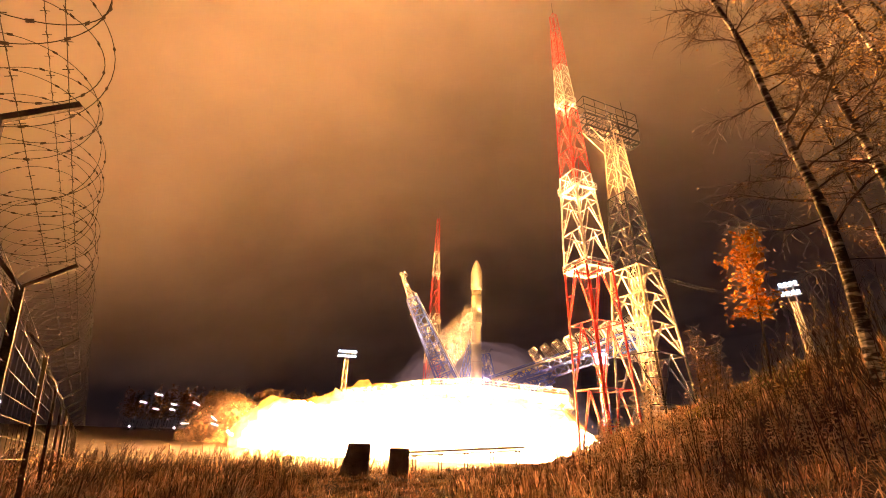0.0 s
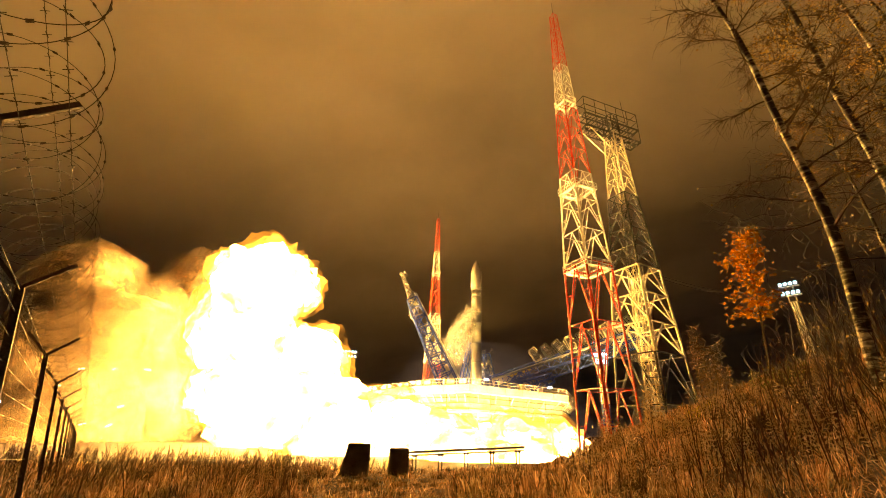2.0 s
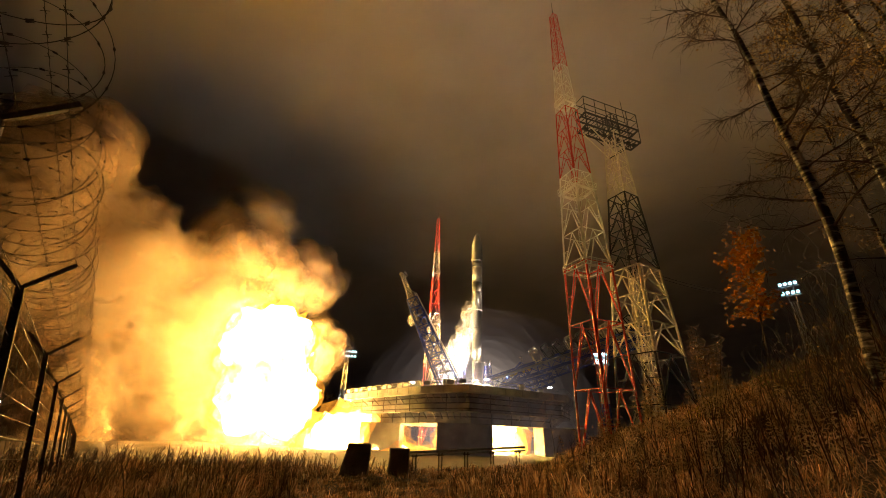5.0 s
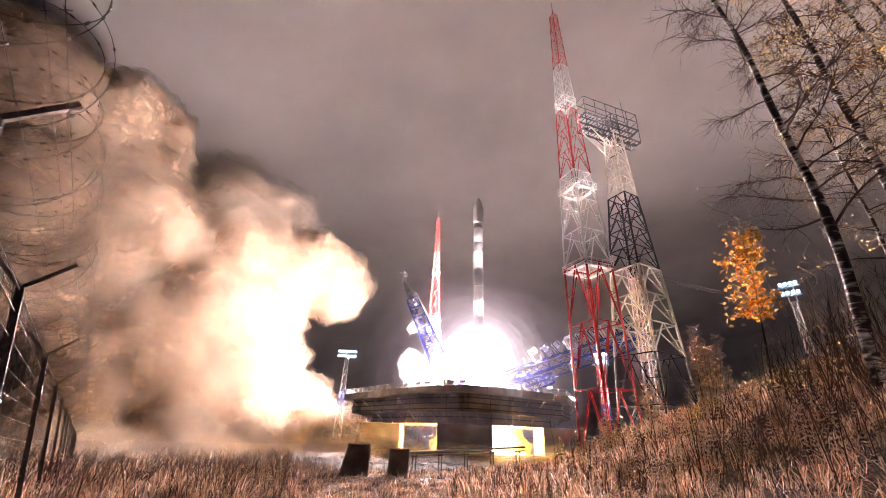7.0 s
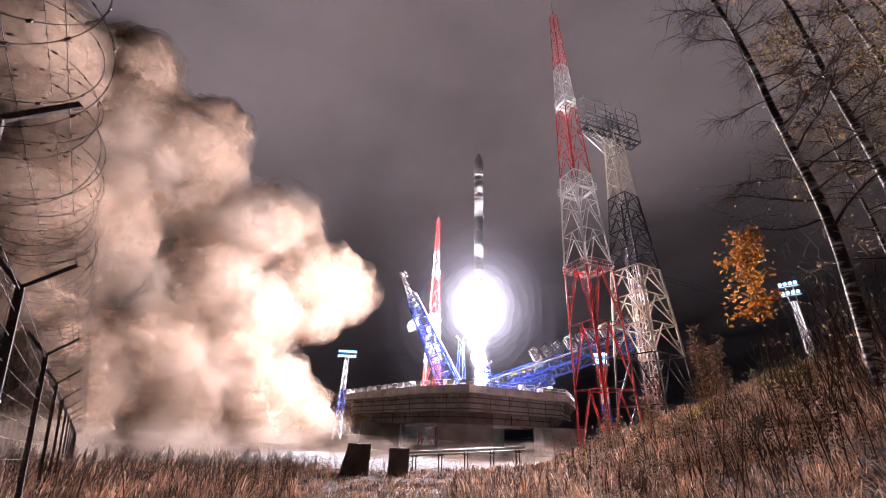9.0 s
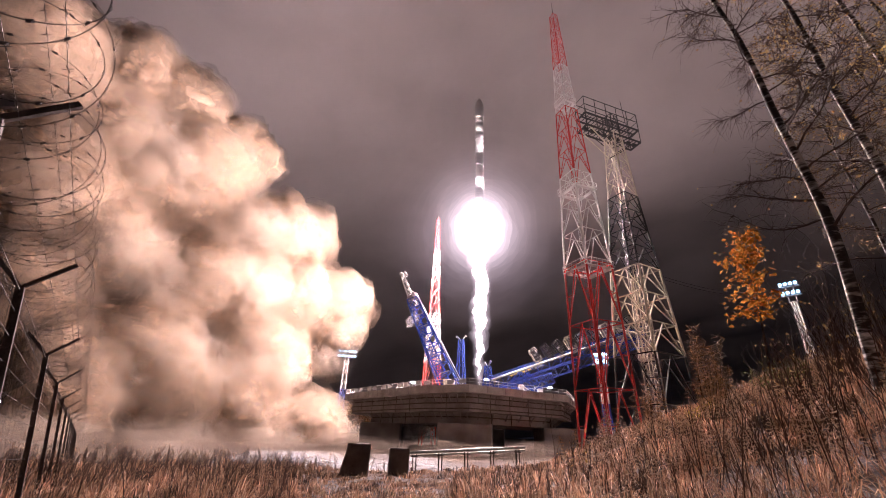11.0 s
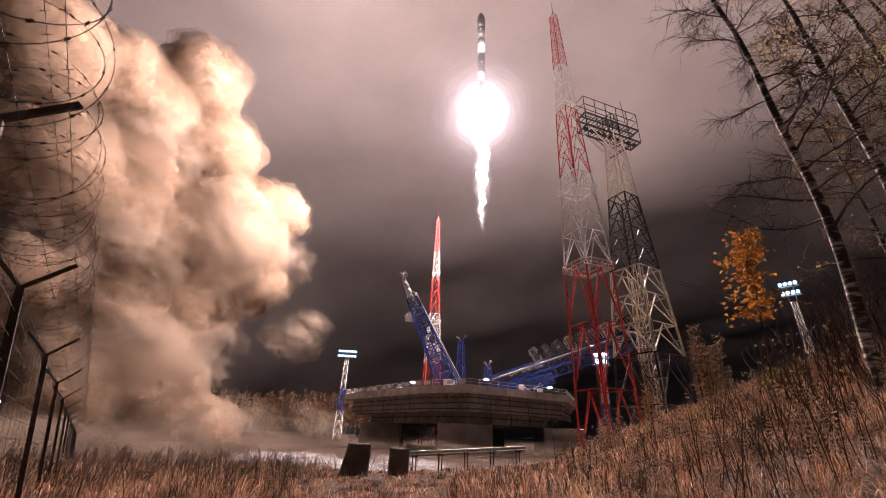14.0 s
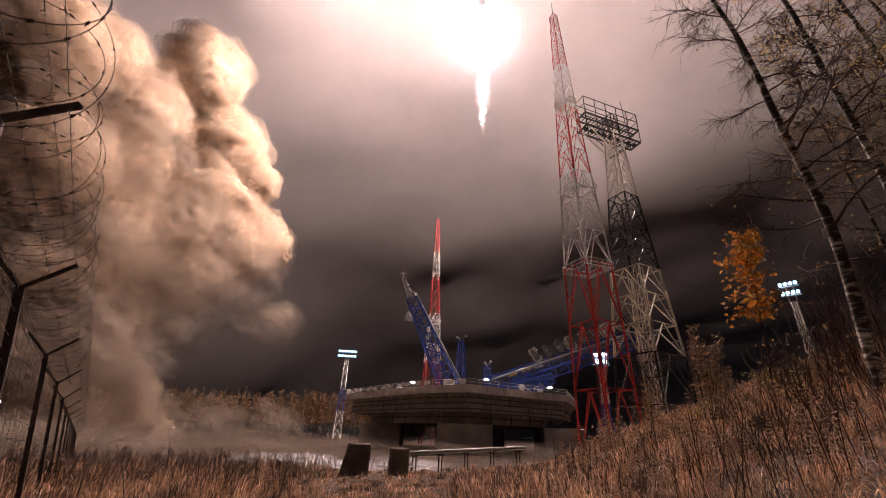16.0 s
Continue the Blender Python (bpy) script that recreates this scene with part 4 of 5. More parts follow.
def sapling():
    rnd = random.Random(21)
    x, y = 8.7, 11.0
    z = height(x, y) - 0.1
    t = empty("birch_sapling", pose(x, y, z), "young birch sapling thick with bright orange autumn leaves", "sapling")
    h = 9.95 - z
    stem = wander(Vector((0, 0, 0)), Vector((0.14, 0, 1)), h, 14, rnd, 0.03)
    v, f = [], []
    tube(v, f, stem, 0.035, 0.008, 6)
    raw("trunk", v, f, TWIG, t)
    lv, lf = [], []
    for k in range(46):
        s = 0.44 + 0.55 * rnd.random()
        i = int(s * 13)
        a = rnd.uniform(0, 6.28)
        ln = (0.35 + 0.75 * math.sin(math.pi * min(1, (s - 0.2) * 1.25))) * rnd.uniform(0.5, 1.1)
        tw = wander(stem[i], Vector((math.cos(a), math.sin(a), 0.6)), ln, 6, rnd, 0.2, 0.06)
        bv, bf = [], []
        tube(bv, bf, tw, 0.010, 0.003, 4)
        raw("limb", bv, bf, TWIG, t)
        for e in tw[1:]:
            for _ in range(3):
                leaf(lv, lf, e + Vector((rnd.gauss(0, 0.09), rnd.gauss(0, 0.09), rnd.gauss(-0.04, 0.09))), rnd.uniform(0.10, 0.18), rnd)
    tagged(raw("leaves", lv, lf, ORANGE_LEAF, t), kind="stuff")


sapling()


def forest():
    """The far wood behind the yard."""
    rnd = random.Random(31)
    tv, tf, lv, lf = [], [], [], []
    for k in range(420):
        x = rnd.uniform(-190, 40)
        y = rnd.uniform(262, 310)
        h = rnd.uniform(16, 27)
        z = -0.5
        tube(tv, tf, [Vector((x, y, z)), Vector((x + rnd.gauss(0, 0.5), y, z + h * 0.95))], 0.13, 0.05, 4)
        for i in range(110):
            s = rnd.uniform(0.35, 1)
            rr = 2.3 * (1.05 - s) + 0.3
            p = Vector((x + rnd.gauss(0, rr * 0.7), y + rnd.gauss(0, rr * 0.7), z + h * s))
            leaf(lv, lf, p, rnd.uniform(0.5, 1.3), rnd)
    t = empty("forest", Matrix(), "far autumn wood of pale trunks and thin brown crowns", "forest")
    t["kind"] = "stuff"
    tagged(raw("trunks", tv, tf, BARK, t), kind="stuff")
    tagged(raw("foliage", lv, lf, FOREST_LEAF, t), kind="stuff")


forest()


# ---------------------------------------------------------------- grass
def grass():
    rng = np.random.default_rng(4)
    verts, faces = [], []

    def blade(x, y, z, h, a, bx, by, w):
        """One blade: upright at its foot, arching over to its tip."""
        cx, cy = math.cos(a) * w, math.sin(a) * w
        i = len(verts)
        out = math.sqrt(bx * bx + by * by)
        rise, tip = 0.72 - 0.12 * out, 1.0 - 0.55 * min(1.5, out)
        mx, my = x + bx * h * 0.4, y + by * h * 0.4
        verts.extend([(x - cx, y - cy, z), (x + cx, y + cy, z), (mx + cx * 0.8, my + cy * 0.8, z + h * rise), (mx - cx * 0.8, my - cy * 0.8, z + h * rise), (x + bx * h, y + by * h, z + h * max(0.12, tip))])
        faces.extend([(i, i + 1, i + 2, i + 3), (i + 3, i + 2, i + 4)])

    # matted straw lying about
    for y0, y1, count, hmin, hmax, w in ((1.5, 6, 12000, 0.10, 0.30, 0.005), (6, 14, 26000, 0.12, 0.36, 0.009), (14, 24, 16000, 0.16, 0.42, 0.015), (24, 50, 12000, 0.25, 0.6, 0.03)):
        ys = rng.uniform(y0, y1, count)
        xs = rng.uniform(-1.25, 1.7, count) * (ys + 2)
        hs = rng.uniform(hmin, hmax, count)
        ang = rng.uniform(0, 6.283, count)
        bend = rng.normal(0, 0.95, (count, 2))
        for x, y, h, a, (bx, by) in zip(xs, ys, hs, ang, bend):
            if -4.5 < x < 6 and 10 < y < 32:
                h *= 0.6
            if -0.30 * y < x < 0.04 * y and y < 19:
                h *= 0.5
            blade(x, y, height(x, y) - 0.02, h, a, bx, by, w)
    # tussocks: blades fanning out of one crown
    for y0, y1, count, size, w in ((2.5, 7, 700, 0.34, 0.005), (7, 14, 1150, 0.42, 0.009), (14, 26, 900, 0.5, 0.015)):
        for _ in range(count):
            y = rng.uniform(y0, y1)
            x = rng.uniform(-1.2, 1.65) * (y + 1)
            low = 0.45 if -0.30 * y < x < 0.04 * y and y < 19 else 0.7 if -4.5 < x < 6 and y > 10 else 1.0
            big = size * rng.uniform(0.5, 1.25) * low
            lean = rng.normal(0, 0.25, 2)
            for _ in range(22):
                a, out = rng.uniform(0, 6.283), abs(rng.normal(0.55, 0.35))
                px, py = x + 0.07 * rng.normal(), y + 0.07 * rng.normal()
                blade(px, py, height(px, py) - 0.02, big * rng.uniform(0.6, 1.15), a + 1.57, out * math.cos(a) + lean[0], out * math.sin(a) + lean[1], w)
    tagged(raw("dry_grass", verts, faces, GRASS), "thick dry brown autumn grass covering the bank", "grass", kind="stuff")
    rnd = random.Random(77)
    lv, lf = [], []
    for k in range(26000):
        y = rnd.uniform(3, 22)
        x = rnd.uniform(-0.9, 1.6) * y
        p = Vector((x, y, height(x, y) + rnd.uniform(0.0, 0.22) * (1 if x > 2 else 0.6)))
        leaf(lv, lf, p, rnd.uniform(0.010, 0.022) * (1 + y * 0.07), rnd)
    tagged(raw("dry_leaves", lv, lf, LITTER), "curled dry leaves caught in the grass", "leaves", kind="stuff")


grass()


def weeds():
    """Tall dead stalks with side twigs, and plumed reeds."""
    rnd = random.Random(12)
    sv, sf, pv, pf = [], [], [], []
    for k in range(1700):
        y = rnd.uniform(3.5, 30) if k % 3 else rnd.uniform(4, 12)
        x = rnd.uniform(0.1, 1.5) * y if rnd.random() < 0.75 else rnd.uniform(-0.9, 0.1) * y
        if k % 2:
            y = rnd.uniform(8, 22)
            x = rnd.uniform(-0.95, -0.05) * y
        if y < 6 and x < 2:
            continue
        if -0.30 * y < x < 0.04 * y and y < 19:
            continue
        h = rnd.uniform(0.35, 0.9) * (1.6 if x > 0.75 * y and k % 3 == 0 else 1.2 if x > 0.55 * y and y < 10 else 0.6 if x > 0 else 0.85)
        p = Vector((x, y, height(x, y) - 0.05))
        st = wander(p, Vector((rnd.gauss(0, 0.15), rnd.gauss(0, 0.15), 1)), h, 5, rnd, 0.06)
        tube(sv, sf, st, 0.006 + 0.0003 * y, 0.003 + 0.0002 * y, 3)
        for q in st[2:]:
            for _ in range(1 if x > 0 else 2):
                tw = wander(q, Vector((rnd.gauss(0, 0.45), rnd.gauss(0, 0.45), 1.0)), h * rnd.uniform(0.1, 0.3), 2, rnd, 0.1)
                tube(sv, sf, tw, 0.003 + 0.0002 * y, 0.002 + 0.0001 * y, 3)
                if rnd.random() < (0.5 if x < 0 else 0.18):
                    for _ in range(3):
                        leaf(pv, pf, tw[-1] + Vector((rnd.gauss(0, 0.02), rnd.gauss(0, 0.02), rnd.gauss(0, 0.03))), rnd.uniform(0.012, 0.03), rnd)
    tagged(raw("dead_weeds", sv, sf, STALK), "tall dark dead weed stalks standing in the grass", "weeds", kind="stuff")
    tagged(raw("weed_seed_heads", pv, pf, PLUME_SEED), "pale dry seed heads on dead weeds", "seed heads", kind="stuff")


weeds()


def reed_clump(x, y, tall, n, seed, dense=3):
    rnd = random.Random(seed)
    z = height(x, y)
    t = empty("willowherb_clump", pose(x, y, z - 0.05), "pale dry willowherb clump with curled seed plumes", "dry plant", "willowherb clumps")
    v, f = [], []
    sv, sf = [], []
    for k in range(n):
        st = wander(Vector((rnd.gauss(0, 0.16), rnd.gauss(0, 0.16), 0)), Vector((rnd.gauss(0, 0.08), rnd.gauss(0, 0.08), 1)), tall * rnd.uniform(0.7, 1.05), 10, rnd, 0.03)
        tube(sv, sf, st, 0.009, 0.004, 4)
        for q in st[3:]:
            for _ in range(dense):
                tw = wander(q, Vector((rnd.gauss(0, 1), rnd.gauss(0, 1), 0.5)), tall * 0.09, 3, rnd, 0.35, 0.1)
                tube(v, f, tw, 0.009, 0.004, 3)
    tagged(raw("stem_tuft", sv, sf, STALK, t), kind="stuff")
    tagged(raw("plume_tuft", v, f, PLUME_SEED, t), kind="stuff")
    return t


for x, y, tall, n, seed in ((7.65, 12.0, 2.6, 14, 1), (6.0, 12.6, 1.9, 6, 2), (6.4, 12.9, 1.3, 7, 9), (5.2, 13.0, 1.3, 6, 3), (4.5, 12.2, 1.1, 6, 10), (3.6, 10.5, 1.0, 5, 4), (9.2, 13.5, 1.3, 6, 5), (8.3, 9.0, 1.0, 5, 6), (4.6, 8.0, 0.8, 5, 7), (6.6, 10.4, 1.0, 5, 8)):
    reed_clump(x, y, tall, n, seed, 8)


def scatter_clumps():
    rnd = random.Random(64)
    kinds = [reed_clump(5.5, 9.5, 0.75, 5, 21), reed_clump(7.4, 10.8, 0.6, 6, 22), reed_clump(4.4, 6.9, 0.5, 6, 23)]
    for k in range(95):
        y = rnd.uniform(4.5, 20)
        x = rnd.uniform(0.35, 1.45) * y + 0.6
        if k % 5 == 0:
            x = rnd.uniform(-0.9, -0.35) * y
            y += 4
        copy_thing(kinds[k % 3], pose(x, y, height(x, y) - 0.05, rnd.gauss(0, 6), rnd.gauss(0, 6), rnd.uniform(0, 360)))


scatter_clumps()


def shrub(x, y, tall, n, seed):
    """A leafless shrub: many thin dark stems fanning up from one foot."""
    rnd = random.Random(seed)
    t = empty("bare_shrub", pose(x, y, height(x, y) - 0.05), "bare dark shrub of long thin upright stems", "shrub", "bare shrubs")
    lv, lf = [], []
    for k in range(n):
        st = wander(Vector((rnd.gauss(0, 0.25), rnd.gauss(0, 0.25), 0)), Vector((rnd.gauss(-0.05, 0.16), rnd.gauss(0, 0.16), 1)), tall * rnd.uniform(0.55, 1.1), 8, rnd, 0.04)
        v, f = [], []
        tube(v, f, st, 0.010, 0.003, 4)
        for q in st[3:]:
            if rnd.random() < 0.8:
                tw = wander(q, Vector((rnd.gauss(0, 0.5), rnd.gauss(0, 0.5), 1)), tall * rnd.uniform(0.08, 0.25), 4, rnd, 0.1)
                tube(v, f, tw, 0.005, 0.002, 3)
                if rnd.random() < 0.35:
                    leaf(lv, lf, tw[-1], rnd.uniform(0.04, 0.08), rnd)
        raw("stem", v, f, TWIG, t)
    if lv:
        tagged(raw("leaves", lv, lf, DULL_LEAF, t), "a few withered orange leaves", kind="stuff")


for x, y, tall, n, seed in ((8.6, 8.9, 1.9, 16, 1), (9.4, 9.6, 2.1, 16, 2), (10.3, 9.4, 2.0, 14, 3), (7.9, 9.6, 1.5, 10, 4), (9.0, 7.4, 1.6, 12, 5), (4.1, 14.0, 1.3, 6, 6), (6.9, 8.3, 1.2, 8, 7), (11.0, 10.5, 2.4, 14, 8), (7.4, 8.0, 1.7, 14, 9), (8.2, 8.1, 2.1, 16, 10), (9.8, 8.6, 2.3, 16, 11), (10.6, 8.4, 2.2, 14, 12), (6.3, 7.4, 1.1, 9, 13), (5.4, 7.0, 0.9, 8, 14), (4.6, 8.6, 1.0, 7, 15), (3.2, 9.5, 0.8, 6, 16)):
    shrub(x, y, tall, n, seed)


def leafy_bush(x, y, tall, seed, material, label):
    """A low bush that still has its leaves."""
    rnd = random.Random(seed)
    t = empty("leafy_bush", pose(x, y, height(x, y) - 0.05), label, "bush", "leafy bushes")
    sv, sf, lv, lf = [], [], [], []
    for k in range(22):
        st = wander(Vector((rnd.gauss(0, 0.12), rnd.gauss(0, 0.12), 0)), Vector((rnd.gauss(0, 0.5), rnd.gauss(0, 0.5), 1)), tall * rnd.uniform(0.5, 1.0), 6, rnd, 0.12)
        tube(sv, sf, st, 0.008, 0.003, 4)
        for q in st[2:]:
            for _ in range(5):
                leaf(lv, lf, q + Vector((rnd.gauss(0, 0.07), rnd.gauss(0, 0.07), rnd.gauss(0, 0.06))), rnd.uniform(0.04, 0.08), rnd)
    tagged(raw("stem_tuft", sv, sf, TWIG, t), kind="stuff")
    tagged(raw("leaves", lv, lf, material, t), kind="stuff")


leafy_bush(9.9, 12.2, 0.95, 3, GREEN_LEAF, "low bush with dull green leaves on the bank")
leafy_bush(10.3, 11.8, 0.8, 4, GREEN_LEAF, "low bush with dull green leaves on the bank")
leafy_bush(9.0, 14.2, 0.55, 5, YELLOW_LEAF, "low bush with yellowing leaves on the bank")
leafy_bush(8.4, 14.0, 0.45, 6, YELLOW_LEAF, "low bush with yellowing leaves on the bank")


def far_lamps():
    for x, y, z in ((-178, 260, 1.2), (-152, 260, 1.4), (-60, 60, 5.0)):
        t = empty("far_lamp", pose(x, y, z), "small far white yard lamp on a thin post", "lamp", "far lamps")
        bm = bmesh.new()
        beam(bm, (0, 0, -4), (0, 0, 0), 0.08, 6)
        part("post", bm, STEEL_DARK, t)
        bm = bmesh.new()
        box(bm, (0, 0, 0.2), (0.7, 0.4, 0.5), bevel=0.1)
        part("lamp", bm, SMALL_LAMP, t)


far_lamps()


# ---------------------------------------------------------------- exhaust cloud
def billow(name, seed, r, material, parent, sub=4):
    bm = bmesh.new()
    blob(bm, (0, 0, 0), r * (0.72 if material == SMOKE else 0.92), seed, 0.5 if material == SMOKE else 0.6, 1.0, sub)
    core = soft_shade(part(name, bm, material, parent))
    shells = SMOKE_SHELLS if material == SMOKE else ((0.97, FIRE_SKIN), (1.03, FIRE_EDGE), (1.08, FIRE_EDGE), (1.16, FIRE_HAZE))
    for k, mat in shells:
        bm = bmesh.new()
        blob(bm, (0, 0, 0), r * k, seed + k * 0.15, 0.5 if material == SMOKE else 0.6, 1.0, 5 if 0.8 < k < 1 and material == SMOKE else 4)
        soft_shade(part("smoke_skin" if material == SMOKE else "fire_skin", bm, mat, core))
    return core


def farther(way, k):
    """The same way seen from the camera's place, k times as far off."""
    return [(t, x * k, y * k, (z - 3.2) * k + 3.2) for t, x, y, z in way]


CLOUD_TOP = empty("exhaust_cloud", Matrix(), "huge billowing brown-white exhaust cloud rolling out of the flame trench", "smoke")
FIRE_TOP = empty("fireball", Matrix(), "blinding yellow-white fire bursting from the flame trench", "fire")
PUFFS, FIRES = [], []


def puff(r, *way):
    """One billow of smoke: its radius, then (seconds, x, y, z) along its way."""
    PUFFS.append((billow("billow", len(PUFFS) + 1, r, SMOKE, CLOUD_TOP, 5), way))


def wisp(r, *way):
    """One thin shred of smoke, at the edge of the cloud or hung before it."""
    i = len(PUFFS)
    shred = None
    for k, mat in WISP_SHELLS:
        bm = bmesh.new()
        blob(bm, (0, 0, 0), r * k, i + k * 0.3, 0.8, 1.2, 4, 0.62)
        ob = soft_shade(part("wisp" if shred is None else "smoke_skin", bm, mat, shred or CLOUD_TOP))
        shred = shred or ob
    PUFFS.append((shred, way))


def burst(r, far, *way):
    """One burst of fire, far times as far off as its way says."""
    FIRES.append((billow("fire_burst", len(FIRES) + 40, r * far, FIRE, FIRE_TOP, 4), farther(way, far)))


puff(9.8, (0, -66, 141, 0), (0.5, -76, 129, 0), (1, -88, 119, 14), (1.5, -97, 112, 25), (2, -101, 113, 38), (3, -114, 102, 61), (4, -112, 99, 75), (6.5, -107, 109, 92), (8, -108, 98, 111), (9, -106, 103, 114), (11.5, -106, 102, 115), (12.5, -105, 107, 111), (14.5, -109, 95, 108), (16, -110, 94, 109))
puff(10.5, (0, -62, 146, -24), (0.5, -74, 138, -6), (1, -87, 126, 4), (1.5, -94, 117, 9), (2, -102, 113, 24), (3, -117, 105, 48), (4, -120, 101, 65), (6.5, -119, 98, 82), (8, -118, 91, 98), (9, -118, 90, 95), (12.5, -118, 92, 104), (16, -118, 88, 99))
puff(15.5, (0, -57, 145, -27), (0.5, -62, 142, -16), (1, -79, 126, -2), (1.5, -88, 117, 7), (2, -93, 120, 25), (3, -105, 113, 43), (4, -103, 117, 48), (6.5, -104, 120, 56), (8, -103, 120, 92), (9, -98, 125, 96), (11.5, -92, 131, 96), (12.5, -89, 135, 94), (14.5, -86, 142, 77), (16, -91, 138, 80))
puff(11.5, (0, -48, 159, -30), (1, -74, 140, -4), (2, -91, 131, 21), (3, -99, 127, 38), (4, -102, 128, 45), (6.5, -110, 120, 95), (8, -103, 126, 106), (9, -97, 132, 111), (11.5, -87, 142, 110), (12.5, -83, 148, 100), (14.5, -77, 155, 86), (16, -81, 152, 75))
puff(14.9, (0, -58, 149, -7), (0.5, -69, 143, 8), (1, -79, 139, 29), (1.5, -77, 143, 39), (2, -79, 142, 43), (3, -79, 141, 38), (4, -80, 146, 67), (6.5, -78, 146, 57), (8, -77, 150, 82), (9, -72, 153, 78), (11.5, -66, 156, 77), (12.5, -71, 153, 70), (14.5, -84, 143, 68), (16, -85, 142, 67))
puff(12.6, (0, -51, 161, -25), (2.8, -55, 161, -25), (4, -61, 161, 45), (6.5, -51, 169, 65), (8, -45, 172, 58), (9, -45, 172, 60), (11.5, -46, 171, 48), (12.5, -51, 167, 41), (13.5, -73, 153, 42), (14.5, -97, 136, 53), (16, -107, 126, 50))
puff(13.1, (0, -55, 155, -26), (2.8, -59, 155, -26), (4, -65, 155, 50), (6.5, -65, 156, 59), (8, -57, 161, 59), (9, -56, 161, 62), (11.5, -57, 160, 49), (12.5, -64, 155, 47), (14.5, -88, 141, 62), (16, -93, 136, 62))
puff(14.4, (0, -61, 154, -29), (2.8, -65, 154, -29), (4, -71, 154, 29), (6.5, -73, 154, 40), (8, -70, 156, 43), (9, -72, 155, 42), (11.5, -74, 155, 52), (12.5, -78, 153, 53), (14.5, -97, 143, 75), (16, -100, 141, 73))
puff(14.4, (0, -71, 139, -29), (2.8, -75, 139, -29), (4, -81, 139, 28), (6.5, -84, 140, 42), (8, -84, 142, 47), (9, -86, 142, 53), (11.5, -88, 139, 52), (12.5, -92, 137, 56), (14.5, -99, 135, 68), (16, -100, 132, 64))
puff(9.4, (0, -35, 160, -20), (3.4, -39, 160, -20), (4.6, -45, 160, 15), (6.5, -54, 160, 71), (8, -52, 161, 69), (9, -47, 163, 66), (11.5, -41, 166, 50), (12.5, -45, 163, 46), (13.5, -61, 153, 47), (14.5, -80, 141, 58), (16, -88, 133, 50))
puff(10.9, (0, -40, 158, -22), (3.8, -44, 158, -22), (5, -50, 158, -17), (6.5, -52, 160, 10), (8, -51, 161, 8), (9, -52, 160, 6), (11.5, -46, 164, 4), (12.5, -50, 162, 6), (13.5, -68, 146, 1), (14.5, -78, 134, -4), (16, -85, 123, -7))
puff(12.5, (0, -51, 145, -25), (3, -55, 145, -25), (4.2, -61, 145, -10), (6.5, -64, 146, 9), (8, -65, 145, 9), (9, -63, 147, 10), (11.5, -65, 146, 10), (12.5, -68, 143, 13), (14.5, -86, 120, 7), (16, -89, 113, 4))
puff(13.0, (0, -64, 135, -26), (0.8, -68, 135, -26), (2, -74, 135, -18), (3, -82, 132, -3), (4, -87, 128, 6), (6.5, -79, 139, 9), (8, -81, 137, 8), (12.5, -85, 134, 13), (14.5, -95, 121, 14), (16, -98, 113, 10))
puff(12.9, (0, -69, 126, -26), (1.5, -79, 126, -9), (2, -85, 124, 6), (3, -90, 120, 11), (4, -91, 122, 19), (6.5, -90, 126, 23), (9, -90, 126, 23), (12.5, -92, 124, 26), (14.5, -98, 117, 30), (16, -102, 113, 33))
puff(12.0, (0, -74, 128, -24), (1, -84, 128, -7), (1.5, -90, 122, -1), (2, -97, 118, 11), (3, -101, 114, 16), (4, -102, 113, 17), (6.5, -101, 116, 18), (9, -101, 116, 18), (16, -102, 114, 18))
puff(10.6, (0, -71, 122, -22), (1, -81, 122, -12), (1.5, -89, 111, -4), (3, -92, 106, -0), (6.5, -93, 109, 4), (16, -93, 108, 4))
puff(11.8, (0, -87, 111, -24), (1.5, -97, 111, 1), (2, -102, 108, 11), (3, -110, 107, 28), (4, -113, 106, 32), (9, -113, 107, 34), (16, -113, 107, 34))
puff(14.1, (0, -82, 110, -28), (0.8, -86, 110, -28), (2, -92, 110, 1), (3, -105, 111, 32), (4, -110, 112, 45), (6.5, -111, 116, 54), (9, -111, 117, 54), (12.5, -107, 124, 60), (16, -109, 120, 58))
puff(13.6, (0, -84, 96, -27), (1.3, -88, 96, -27), (2.5, -94, 96, 8), (4, -113, 98, 48), (6.5, -114, 94, 60), (9, -114, 96, 61), (12.5, -113, 99, 71), (16, -113, 98, 69))
puff(14.7, (0, -99, 108, -29), (2.8, -103, 108, -29), (4, -109, 108, 35), (6.5, -118, 108, 69), (8, -117, 110, 77), (9, -113, 119, 74), (12.5, -110, 123, 81), (16, -111, 122, 79))
puff(12.6, (0, -96, 99, -25), (2.8, -100, 99, -25), (4, -106, 99, 32), (6.5, -113, 83, 84), (9, -112, 76, 94), (12.5, -113, 79, 98), (16, -114, 82, 103))
puff(14.2, (0, -106, 114, -28), (3.8, -110, 114, -28), (5, -116, 114, 55), (6.5, -118, 108, 84), (8, -117, 105, 94), (9, -116, 110, 95), (12.5, -114, 112, 97), (14.5, -110, 116, 107), (16, -112, 114, 104))
puff(12.7, (0, -98, 115, -26), (3.8, -102, 115, -26), (5, -108, 115, 51), (6.5, -112, 112, 72), (9, -107, 112, 100), (11.5, -99, 121, 113), (12.5, -98, 122, 113), (14.5, -97, 119, 129), (16, -97, 119, 130))
